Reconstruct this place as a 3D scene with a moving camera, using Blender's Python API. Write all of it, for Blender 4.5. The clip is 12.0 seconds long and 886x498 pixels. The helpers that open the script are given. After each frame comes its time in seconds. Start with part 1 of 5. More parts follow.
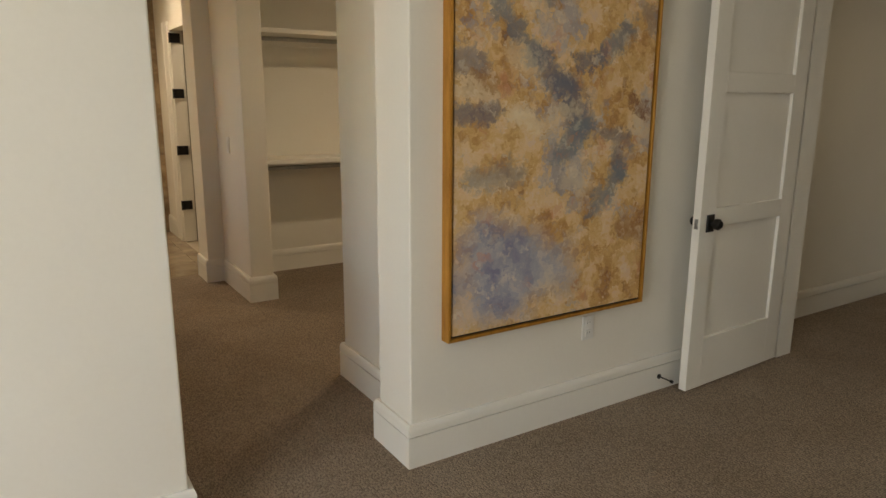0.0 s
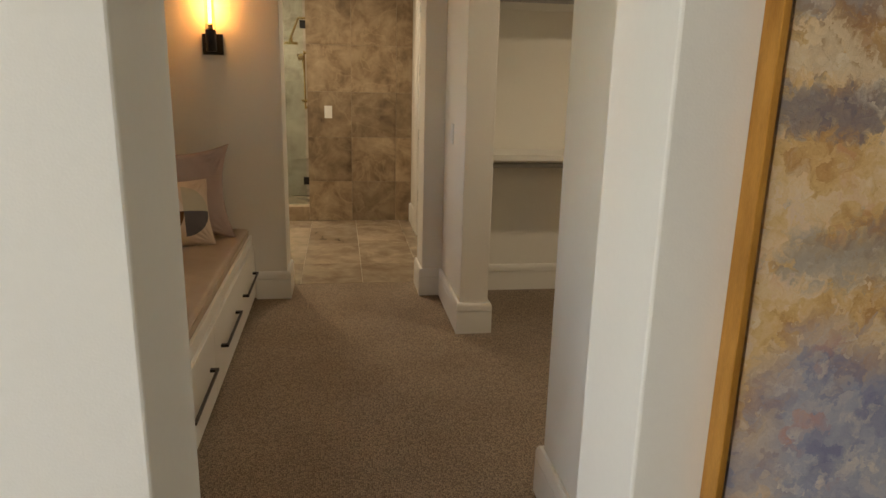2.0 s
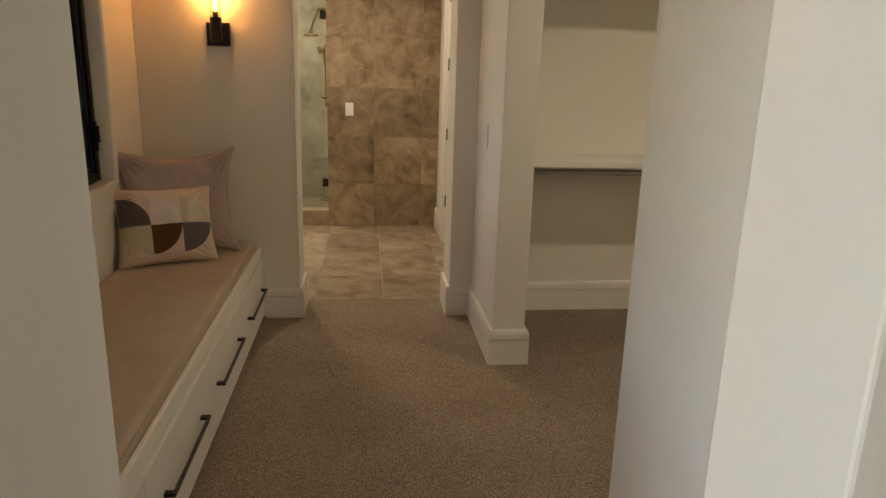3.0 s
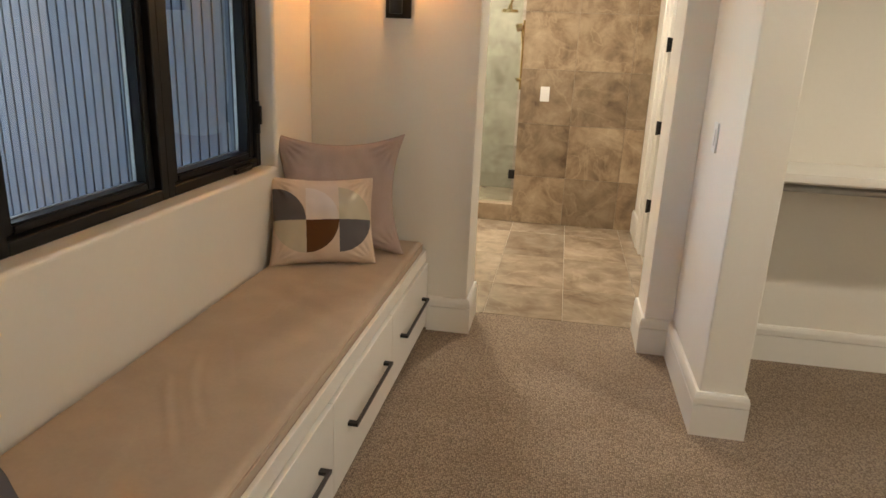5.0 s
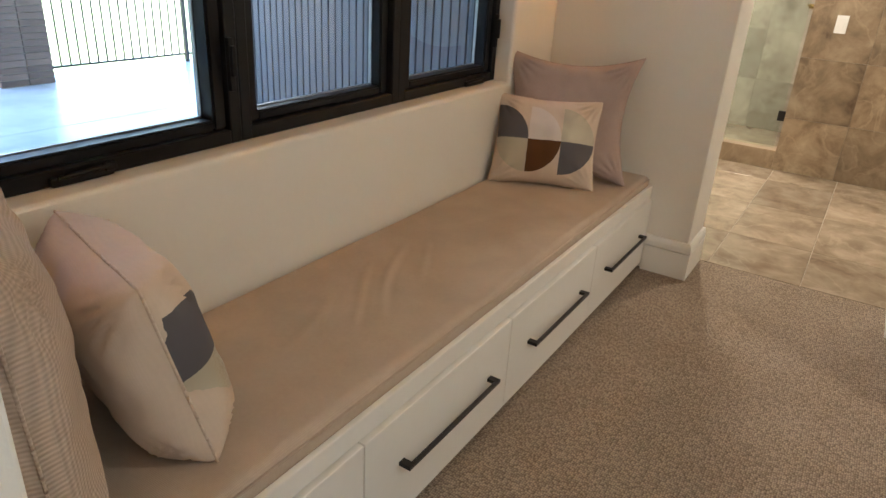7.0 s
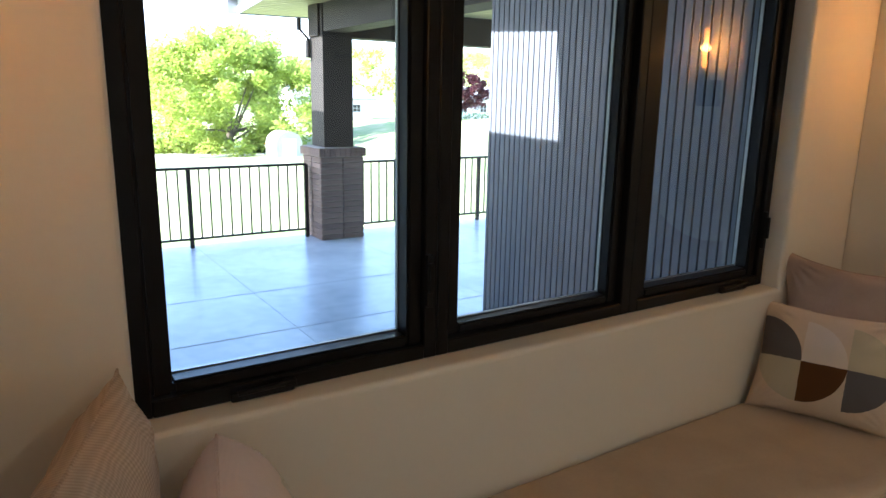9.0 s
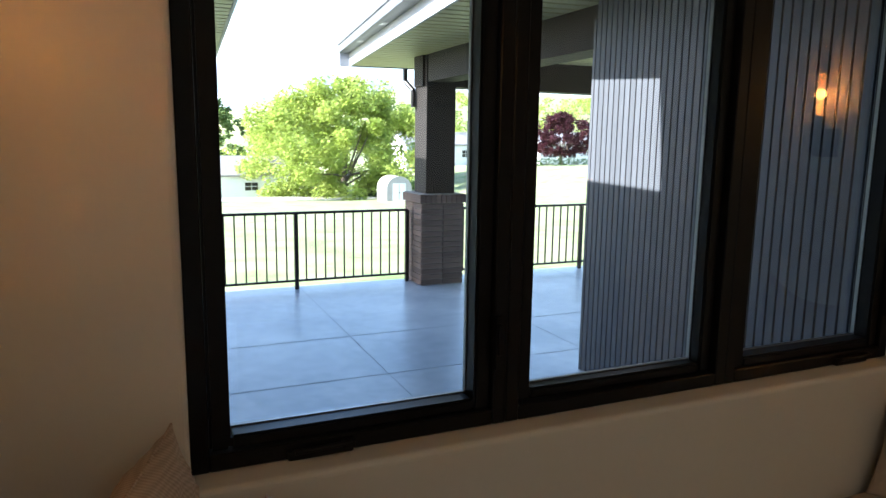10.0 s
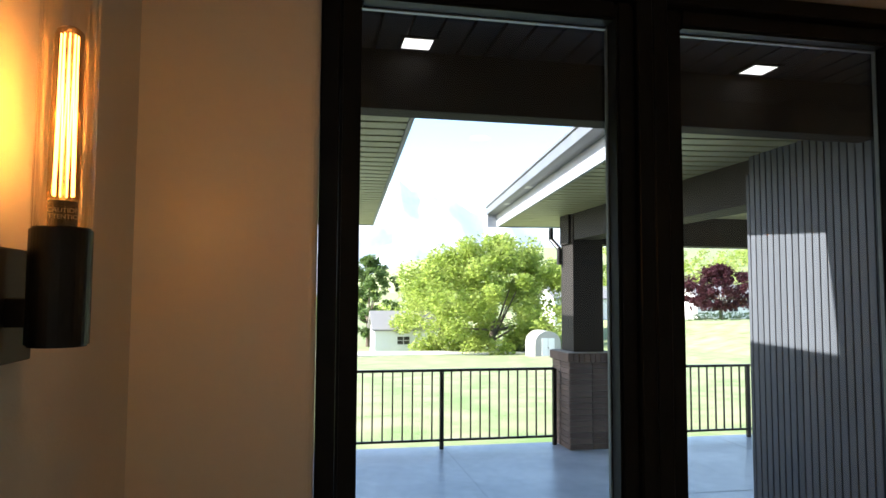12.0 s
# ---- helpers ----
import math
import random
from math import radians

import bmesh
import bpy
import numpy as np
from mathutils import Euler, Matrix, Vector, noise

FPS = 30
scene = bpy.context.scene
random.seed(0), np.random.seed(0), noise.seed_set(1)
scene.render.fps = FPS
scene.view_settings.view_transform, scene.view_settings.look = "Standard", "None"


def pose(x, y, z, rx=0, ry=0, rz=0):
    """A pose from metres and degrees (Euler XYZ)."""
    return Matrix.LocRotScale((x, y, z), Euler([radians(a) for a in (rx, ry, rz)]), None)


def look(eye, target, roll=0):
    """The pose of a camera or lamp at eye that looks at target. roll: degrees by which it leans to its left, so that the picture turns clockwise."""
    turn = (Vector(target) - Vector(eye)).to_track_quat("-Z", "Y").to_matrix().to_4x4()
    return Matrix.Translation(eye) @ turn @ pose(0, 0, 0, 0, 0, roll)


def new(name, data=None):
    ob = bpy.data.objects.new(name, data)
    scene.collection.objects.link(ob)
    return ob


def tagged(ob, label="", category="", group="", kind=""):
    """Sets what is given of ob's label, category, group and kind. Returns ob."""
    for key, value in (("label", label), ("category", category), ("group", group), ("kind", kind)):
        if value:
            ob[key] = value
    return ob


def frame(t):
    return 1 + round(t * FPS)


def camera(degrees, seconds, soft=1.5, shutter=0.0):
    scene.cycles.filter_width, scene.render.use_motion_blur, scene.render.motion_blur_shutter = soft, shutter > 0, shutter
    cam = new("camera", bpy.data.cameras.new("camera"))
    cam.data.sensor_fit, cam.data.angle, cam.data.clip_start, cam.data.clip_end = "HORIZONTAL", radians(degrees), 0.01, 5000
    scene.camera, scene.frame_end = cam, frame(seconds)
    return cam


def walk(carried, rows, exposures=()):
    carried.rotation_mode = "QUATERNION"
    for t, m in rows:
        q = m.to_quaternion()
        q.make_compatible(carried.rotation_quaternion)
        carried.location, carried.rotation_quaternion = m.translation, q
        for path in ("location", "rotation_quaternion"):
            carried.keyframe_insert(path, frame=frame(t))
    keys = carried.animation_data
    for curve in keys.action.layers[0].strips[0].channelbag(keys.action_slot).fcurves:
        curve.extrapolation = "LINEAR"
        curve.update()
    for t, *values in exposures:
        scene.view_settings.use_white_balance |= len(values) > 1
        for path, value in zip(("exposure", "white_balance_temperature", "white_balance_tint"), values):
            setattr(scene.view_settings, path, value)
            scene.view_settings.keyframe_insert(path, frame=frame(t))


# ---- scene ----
cam = camera(66.5, 12.0)
PATH = [
    (0, (0.17, 0.094, 1.465), (1.211, 1.746, 1.031), 0.3),
    (0.5, (0.391, 0.323, 1.478), (1.181, 2.104, 1.027), 0.7),
    (1, (0.606, 0.621, 1.452), (1.189, 2.476, 0.985), 1.3),
    (1.5, (0.775, 0.886, 1.469), (1.151, 2.79, 0.985), 1.3),
    (2, (0.859, 1.21, 1.448), (1.155, 3.126, 0.955), 1.4),
    (2.5, (0.891, 1.468, 1.447), (1.15, 3.388, 0.948), 1.6),
    (4.5, (0.884, 2.266, 1.431), (0.808, 4.188, 0.884), 1.9),
    (5, (0.91, 2.351, 1.428), (0.595, 4.241, 0.854), 2.5),
    (5.5, (0.982, 2.367, 1.41), (0.422, 4.177, 0.772), 3.0),
    (6, (1.034, 2.363, 1.405), (0.283, 4.061, 0.661), 3.5),
    (6.5, (1.065, 2.367, 1.398), (0.242, 3.994, 0.577), 3.6),
    (8.5, (1.063, 2.708, 1.535), (-0.455, 3.868, 0.944), 1.2),
    (9, (1.042, 2.775, 1.564), (-0.596, 3.836, 1.127), 1.0),
    (9.5, (1.026, 2.832, 1.571), (-0.699, 3.768, 1.186), 0.9),
    (10, (1.023, 2.888, 1.588), (-0.785, 3.684, 1.274), 0.8),
    (10.5, (1.014, 2.899, 1.617), (-0.846, 3.594, 1.378), 0.5),
    (11, (0.996, 2.893, 1.620), (-0.927, 3.432, 1.509), 0.0),
    (11.5, (0.998, 2.900, 1.604), (-0.953, 3.339, 1.626), 0.3),
    (12, (0.997, 2.928, 1.626), (-0.961, 3.314, 1.761), 0.3),
]
walk(cam, [(t, look(e, g, r)) for t, e, g, r in PATH], exposures=[
    (0.0, 2.97, 7050, 10), (1.0, 3.05, 6850, 10), (2.5, 3.08, 6550, 10), (4.5, 3.82, 6000, 10), (5.5, 4.15, 5650, 10), (6.5, 4.16, 5550, 10),
    (8.5, 3.72, 5450, 10), (9.5, 2.52, 5700, 10), (10.5, 2.22, 5750, 10), (11.0, 2.15, 5650, 10), (11.5, 2.0, 5800, 10), (12.0, 1.84, 6050, 10)])

# ---- world, sun, lights ----
world = bpy.data.worlds.new("world")
scene.world = world
world.use_nodes = True
wn = world.node_tree
sky = wn.nodes.new("ShaderNodeTexSky")
sky.sky_type = "NISHITA"
sky.sun_disc = False
sky.sun_elevation = radians(28.8)
sky.sun_rotation = radians(183)
wn.links.new(sky.outputs[0], wn.nodes["Background"].inputs[0])
wn.nodes["Background"].inputs[1].default_value = 0.15

sun = new("sun", bpy.data.lights.new("sun", "SUN"))
sun.data.energy = 5.0
sun.data.angle = radians(0.5)
sun.data.color = (1.0, 0.95, 0.86)
sun.matrix_world = look((0, 0, 10), (0.056, 1, 10 - 0.55))


def area_lamp(name, m, sx, sy, watts, colour):
    d = bpy.data.lights.new(name, "AREA")
    d.shape, d.size, d.size_y, d.energy, d.color = "RECTANGLE", sx, sy, watts, colour
    ob = new(name, d)
    ob.matrix_world = m
    return ob


def point_lamp(name, p, radius, watts, colour):
    d = bpy.data.lights.new(name, "POINT")
    d.shadow_soft_size, d.energy, d.color = radius, watts, colour
    ob = new(name, d)
    ob.location = p
    return ob


# daylight in the bedroom's window openings
area_lamp("sky_bedroom_west", look((-2.58, 0.05, 1.4), (0, 0.05, 1.2)), 2.4, 2.1, 10.5, (0.95, 0.95, 0.90))
WARM = (1.0, 0.82, 0.60)

# ---- materials ----


def material(name, a, b=None, scale=8.0, rough=0.6, metal=0.0, bump=0.0, fine=None, bump_scale=None, spec=0.5, detail=4.0, vary=0.0, stretch=None):
    """Two noise-mixed colours at two scales, roughness variation and a fine bump."""
    m = bpy.data.materials.new(name)
    m.use_nodes = True
    nt = m.node_tree
    n, l = nt.nodes, nt.links
    p = n["Principled BSDF"]
    p.inputs["Roughness"].default_value = rough
    p.inputs["Metallic"].default_value = metal
    p.inputs["Specular IOR Level"].default_value = spec
    tc = n.new("ShaderNodeTexCoord")
    co = tc.outputs["Object"]
    if stretch:
        mp = n.new("ShaderNodeMapping")
        mp.inputs["Scale"].default_value = stretch
        l.new(co, mp.inputs[0])
        co = mp.outputs[0]
    b = b or tuple(min(1, c * 0.93) for c in a)
    big = n.new("ShaderNodeTexNoise")
    big.inputs["Scale"].default_value = scale
    big.inputs["Detail"].default_value = detail
    l.new(co, big.inputs["Vector"])
    small = n.new("ShaderNodeTexNoise")
    small.inputs["Scale"].default_value = fine or scale * 14
    small.inputs["Detail"].default_value = 3
    l.new(co, small.inputs["Vector"])
    add = n.new("ShaderNodeMath")
    add.operation = "MULTIPLY_ADD"
    add.inputs[1].default_value = 0.35
    l.new(small.outputs[0], add.inputs[0])
    l.new(big.outputs[0], add.inputs[2])
    ramp = n.new("ShaderNodeValToRGB")
    ramp.color_ramp.elements[0].position, ramp.color_ramp.elements[1].position = 0.5, 0.85
    ramp.color_ramp.elements[0].color, ramp.color_ramp.elements[1].color = (*a, 1), (*b, 1)
    l.new(add.outputs[0], ramp.inputs[0])
    out = ramp.outputs[0]
    if vary:
        info = n.new("ShaderNodeObjectInfo")
        hsv = n.new("ShaderNodeHueSaturation")
        mr = n.new("ShaderNodeMapRange")
        mr.inputs["To Min"].default_value, mr.inputs["To Max"].default_value = 1 - vary, 1 + vary
        l.new(info.outputs["Random"], mr.inputs[0])
        l.new(mr.outputs[0], hsv.inputs["Value"])
        l.new(out, hsv.inputs["Color"])
        out = hsv.outputs[0]
    l.new(out, p.inputs["Base Color"])
    if bump:
        bp = n.new("ShaderNodeBump")
        bp.inputs["Strength"].default_value = bump
        bp.inputs["Distance"].default_value = 0.004
        bn = n.new("ShaderNodeTexNoise")
        bn.inputs["Scale"].default_value = bump_scale or scale * 14
        bn.inputs["Detail"].default_value = 3
        l.new(co, bn.inputs["Vector"])
        l.new(bn.outputs[0], bp.inputs["Height"])
        l.new(bp.outputs[0], p.inputs["Normal"])
    return m


def carpet_material():
    """Loop-pile wool carpet in short offset rows of beige and brown loops."""
    m = material("carpet_loop_pile", (0.305, 0.236, 0.170), (0.36, 0.287, 0.216), 2.2, 0.95, spec=0.1)
    nt = m.node_tree
    n, l = nt.nodes, nt.links
    p = n["Principled BSDF"]
    tc = n.new("ShaderNodeTexCoord")
    mp = n.new("ShaderNodeMapping")
    mp.inputs["Scale"].default_value = (150, 112, 1)
    l.new(tc.outputs["Object"], mp.inputs[0])
    v = n.new("ShaderNodeTexVoronoi")
    v.inputs["Scale"].default_value = 1.0
    v.inputs["Randomness"].default_value = 0.55
    v.voronoi_dimensions = "2D"
    l.new(mp.outputs[0], v.inputs["Vector"])
    r = n.new("ShaderNodeValToRGB")
    r.color_ramp.elements[0].position, r.color_ramp.elements[1].position = 0.15, 0.75
    r.color_ramp.elements[0].color, r.color_ramp.elements[1].color = (1.22, 1.22, 1.22, 1), (0.46, 0.44, 0.43, 1)
    l.new(v.outputs["Distance"], r.inputs[0])
    mx = n.new("ShaderNodeMix")
    mx.data_type, mx.blend_type = "RGBA", "MULTIPLY"
    mx.inputs["Factor"].default_value = 1.0
    src = p.inputs["Base Color"].links[0].from_socket
    l.new(src, mx.inputs["A"])
    l.new(r.outputs[0], mx.inputs["B"])
    hs = n.new("ShaderNodeHueSaturation")
    mr = n.new("ShaderNodeMapRange")
    mr.inputs["To Min"].default_value, mr.inputs["To Max"].default_value = 0.74, 1.22
    sp = n.new("ShaderNodeSeparateColor")
    l.new(v.outputs["Color"], sp.inputs[0])
    l.new(sp.outputs[0], mr.inputs[0])
    l.new(mr.outputs[0], hs.inputs["Value"])
    l.new(mx.outputs["Result"], hs.inputs["Color"])
    l.new(hs.outputs[0], p.inputs["Base Color"])
    bp = n.new("ShaderNodeBump")
    bp.invert = True
    bp.inputs["Strength"].default_value = 0.9
    bp.inputs["Distance"].default_value = 0.006
    l.new(v.outputs["Distance"], bp.inputs["Height"])
    l.new(bp.outputs[0], p.inputs["Normal"])
    return m


def weave_material(name, a, b, pitch=0.004, rough=0.9, strength=0.5, ribs=None):
    """Woven cloth: crossed fine waves over a soft two-tone base."""
    m = material(name, a, b, 6.0, rough, spec=0.2)
    nt = m.node_tree
    n, l = nt.nodes, nt.links
    p = n["Principled BSDF"]
    tc = n.new("ShaderNodeTexCoord")
    waves = []
    for axis in ("X", "Y"):
        w = n.new("ShaderNodeTexWave")
        w.bands_direction = axis
        w.inputs["Scale"].default_value = 0.314 / (pitch * (ribs or 1) if axis == "X" else pitch)
        w.inputs["Distortion"].default_value = 0.25
        w.inputs["Detail"].default_value = 2
        w.inputs["Detail Scale"].default_value = 3
        l.new(tc.outputs["Object"], w.inputs["Vector"])
        waves.append(w)
    mul = n.new("ShaderNodeMath")
    mul.operation = "ADD"
    l.new(waves[0].outputs["Fac"], mul.inputs[0])
    l.new(waves[1].outputs["Fac"], mul.inputs[1])
    mr = n.new("ShaderNodeMapRange")
    mr.inputs["From Max"].default_value = 2
    mr.inputs["To Min"].default_value, mr.inputs["To Max"].default_value = 1 - 0.35 * strength, 1 + 0.2 * strength
    l.new(mul.outputs[0], mr.inputs[0])
    hs = n.new("ShaderNodeHueSaturation")
    l.new(p.inputs["Base Color"].links[0].from_socket, hs.inputs["Color"])
    l.new(mr.outputs[0], hs.inputs["Value"])
    l.new(hs.outputs[0], p.inputs["Base Color"])
    bp = n.new("ShaderNodeBump")
    bp.inputs["Strength"].default_value = strength
    bp.inputs["Distance"].default_value = 0.002
    l.new(mul.outputs[0], bp.inputs["Height"])
    l.new(bp.outputs[0], p.inputs["Normal"])
    return m


def marble_material(name, dark, mid, light, rough, per_tile=True):
    """Grey-brown veined marble; each tile is cut from another part of the slab."""
    m = bpy.data.materials.new(name)
    m.use_nodes = True
    n, l = m.node_tree.nodes, m.node_tree.links
    p = n["Principled BSDF"]
    tc = n.new("ShaderNodeTexCoord")
    info = n.new("ShaderNodeObjectInfo")
    mul = n.new("ShaderNodeVectorMath")
    mul.operation = "MULTIPLY_ADD"
    mul.inputs[1].default_value = (37, 53, 29)
    comb = n.new("ShaderNodeCombineXYZ")
    for i in range(3):
        l.new(info.outputs["Random"], comb.inputs[i])
    l.new(comb.outputs[0], mul.inputs[0])
    l.new(tc.outputs["Object"], mul.inputs[2])
    no = n.new("ShaderNodeTexNoise")
    no.inputs["Scale"].default_value = 5.2
    no.inputs["Detail"].default_value = 8
    no.inputs["Roughness"].default_value = 0.62
    no.inputs["Distortion"].default_value = 0.35
    l.new(mul.outputs[0], no.inputs["Vector"])
    r = n.new("ShaderNodeValToRGB")
    e = r.color_ramp.elements
    e[0].position, e[0].color = 0.28, (*dark, 1)
    e[1].position, e[1].color = 0.72, (*light, 1)
    k = e.new(0.48)
    k.color = (*mid, 1)
    l.new(no.outputs[0], r.inputs[0])
    ve = n.new("ShaderNodeTexNoise")
    ve.inputs["Scale"].default_value = 2.1
    ve.inputs["Detail"].default_value = 6
    ve.inputs["Distortion"].default_value = 0.7
    l.new(mul.outputs[0], ve.inputs["Vector"])
    vr = n.new("ShaderNodeValToRGB")
    q = vr.color_ramp.elements
    q[0].position, q[0].color = 0.485, (0, 0, 0, 1)
    q[1].position, q[1].color = 0.515, (0, 0, 0, 1)
    z = q.new(0.5)
    z.color = (0.22, 0.22, 0.22, 1)
    l.new(ve.outputs[0], vr.inputs[0])
    mx = n.new("ShaderNodeMix")
    mx.data_type = "RGBA"
    mx.inputs["B"].default_value = (*[min(1, c * 1.35) for c in light], 1)
    l.new(vr.outputs[0], mx.inputs["Factor"])
    l.new(r.outputs[0], mx.inputs["A"])
    hs = n.new("ShaderNodeHueSaturation")
    mr = n.new("ShaderNodeMapRange")
    mr.inputs["To Min"].default_value, mr.inputs["To Max"].default_value = 0.74, 1.15
    l.new(info.outputs["Random"], mr.inputs[0])
    l.new(mr.outputs[0], hs.inputs["Value"])
    l.new(mx.outputs["Result"], hs.inputs["Color"])
    l.new(hs.outputs[0], p.inputs["Base Color"])
    p.inputs["Roughness"].default_value = rough
    return m


def glass_material(name, colour=(1, 1, 1), gloss=0.04):
    """Thin sheet glass: clear or tinted, with a mirror gloss that grows at grazing angles."""
    m = bpy.data.materials.new(name)
    m.use_nodes = True
    n, l = m.node_tree.nodes, m.node_tree.links
    n.remove(n["Principled BSDF"])
    tr = n.new("ShaderNodeBsdfTransparent")
    tr.inputs[0].default_value = (*colour, 1)
    gl = n.new("ShaderNodeBsdfGlossy")
    gl.inputs["Roughness"].default_value = 0.0
    lw = n.new("ShaderNodeLayerWeight")
    pw = n.new("ShaderNodeMath")
    pw.operation = "POWER"
    pw.inputs[1].default_value = 4.0
    l.new(lw.outputs["Facing"], pw.inputs[0])
    ma = n.new("ShaderNodeMath")
    ma.operation = "MULTIPLY_ADD"
    ma.inputs[1].default_value, ma.inputs[2].default_value = 0.8, gloss
    l.new(pw.outputs[0], ma.inputs[0])
    mx = n.new("ShaderNodeMixShader")
    l.new(ma.outputs[0], mx.inputs[0])
    l.new(tr.outputs[0], mx.inputs[1])
    l.new(gl.outputs[0], mx.inputs[2])
    l.new(mx.outputs[0], n["Material Output"].inputs[0])
    return m


def glow_material(name, colour, strength):
    m = bpy.data.materials.new(name)
    m.use_nodes = True
    p = m.node_tree.nodes["Principled BSDF"]
    p.inputs["Base Color"].default_value = (*colour, 1)
    p.inputs["Emission Color"].default_value = (*colour, 1)
    p.inputs["Emission Strength"].default_value = strength
    return m


PAINT = material("wall_paint", (0.80, 0.765, 0.685), (0.77, 0.735, 0.655), 1.3, 0.75, bump=0.10, fine=60, bump_scale=220, spec=0.25)
TRIM = material("trim_paint", (0.80, 0.775, 0.71), (0.77, 0.745, 0.68), 2.0, 0.42, bump=0.05, fine=40, bump_scale=120)
CEIL = material("ceiling_paint", (0.82, 0.80, 0.75), (0.79, 0.77, 0.72), 1.0, 0.85, bump=0.1, bump_scale=200)
CARPET = carpet_material()
BLACK = material("black_aluminium", (0.005, 0.005, 0.006), (0.008, 0.008, 0.009), 12, 0.34, bump=0.02, bump_scale=300, spec=0.22)
BRONZE = material("dark_bronze_metal", (0.007, 0.0065, 0.0065), (0.012, 0.011, 0.0105), 20, 0.36, metal=0.1, spec=0.4)
MARBLE_FLOOR = marble_material("marble_floor_tile", (0.18, 0.13, 0.085), (0.30, 0.232, 0.158), (0.43, 0.35, 0.255), 0.16)
MARBLE_WALL = marble_material("marble_wall_tile", (0.105, 0.066, 0.036), (0.27, 0.195, 0.118), (0.44, 0.345, 0.225), 0.28)
MARBLE_SHOWER = marble_material("marble_shower_tile", (0.22, 0.19, 0.15), (0.36, 0.32, 0.26), (0.48, 0.44, 0.37), 0.3)
GROUT = material("tile_grout", (0.42, 0.36, 0.28), (0.36, 0.30, 0.23), 30, 0.9)
GLASS = glass_material("clear_glass")
SHOWER_GLASS = glass_material("shower_glass", (0.92, 0.97, 0.945))
GOLD = material("gilded_wood", (0.60, 0.30, 0.055), (0.40, 0.18, 0.025), 9, 0.36, metal=0.55, bump=0.12, bump_scale=90, stretch=(3, 3, 0.6))
CUSHION = weave_material("taupe_linen", (0.45, 0.362, 0.275), (0.50, 0.405, 0.31), 0.0035, 0.85, 0.25)
BRASS = material("polished_brass", (0.72, 0.55, 0.28), (0.62, 0.46, 0.22), 20, 0.16, metal=1.0)
CLAD = material("slate_cladding", (0.070, 0.077, 0.090), (0.092, 0.099, 0.112), 5, 0.6, bump=0.15, bump_scale=80, vary=0.1, stretch=(4, 4, 0.5))
# Paint of beams and post; also the dark put behind soffit grooves as shade.
DARKWOOD = material("dark_brown_paint_and_groove_shade", (0.019, 0.016, 0.014), (0.027, 0.023, 0.020), 6, 0.7, spec=0.2, bump=0.1, bump_scale=90)
SOFFIT_DARK = material("dark_soffit_board", (0.030, 0.028, 0.027), (0.040, 0.037, 0.035), 4, 0.6, spec=0.25, bump=0.1, stretch=(1, 8, 1))
# Tan boards; the olive shift paints in light bounced off the lawn.
SOFFIT = material("tan_soffit_lawn_bounce", (0.36, 0.345, 0.19), (0.42, 0.40, 0.23), 3, 0.45, bump=0.08, vary=0.0)
FASCIA = material("grey_fascia_paint", (0.30, 0.315, 0.34), (0.34, 0.355, 0.38), 4, 0.5)
# Sky reflection is put into the base colour: blue tint, paler in patches.
CONCRETE = material("sky_tinted_patio_concrete", (0.30, 0.355, 0.42), (0.53, 0.58, 0.63), 0.9, 0.30, bump=0.12, fine=9, bump_scale=60, detail=8)
BRICK = material("brown_brick", (0.10, 0.066, 0.054), (0.145, 0.10, 0.084), 14, 0.85, bump=0.5, bump_scale=110, vary=0.25)
JOINT = material("joint_dirt", (0.30, 0.35, 0.41), (0.38, 0.43, 0.48), 8, 0.8)
MORTAR = material("grey_mortar", (0.24, 0.225, 0.20), (0.19, 0.18, 0.16), 40, 0.95)
LAWN = material("patchy_lawn", (0.15, 0.235, 0.06), (0.33, 0.30, 0.17), 0.8, 0.95, fine=7, bump=0.3, bump_scale=20, detail=7)
SHINGLE = material("grey_roof_shingle", (0.22, 0.21, 0.21), (0.28, 0.27, 0.26), 3, 0.9)
WHITE_SIDING = material("white_siding", (0.75, 0.75, 0.74), (0.7, 0.7, 0.69), 1, 0.7)
BARK = material("tree_bark", (0.10, 0.075, 0.055), (0.15, 0.12, 0.09), 5, 0.95, bump=0.6)
FLAME = glow_material("glowing_filament", (1.0, 0.46, 0.12), 6)

# ---- helpers for building ----


def box(bm, x0, x1, y0, y1, z0, z1):
    v = [bm.verts.new((x, y, z)) for x in (x0, x1) for y in (y0, y1) for z in (z0, z1)]
    for f in ((0, 1, 3, 2), (4, 6, 7, 5), (0, 4, 5, 1), (2, 3, 7, 6), (0, 2, 6, 4), (1, 5, 7, 3)):
        bm.faces.new([v[i] for i in f])
    return v


def block(x0, x1, y0, y1, z0, z1, bevel=0.0, seg=2):
    bm = bmesh.new()
    box(bm, x0, x1, y0, y1, z0, z1)
    if bevel:
        bmesh.ops.bevel(bm, geom=list(bm.edges), offset=bevel, segments=seg, profile=0.5, affect="EDGES")
    return bm


def rod(a, b, r, seg=12, r2=None):
    bm = bmesh.new()
    a, b = Vector(a), Vector(b)
    bmesh.ops.create_cone(bm, cap_ends=True, segments=seg, radius1=r, radius2=r if r2 is None else r2, depth=(b - a).length)
    q = (b - a).to_track_quat("Z", "Y").to_matrix().to_4x4()
    bmesh.ops.transform(bm, matrix=Matrix.Translation((a + b) / 2) @ q, verts=bm.verts)
    return bm


def merge(*bms):
    out = bmesh.new()
    for b in bms:
        me = bpy.data.meshes.new("tmp")
        b.to_mesh(me)
        b.free()
        out.from_mesh(me)
        bpy.data.meshes.remove(me)
    return out


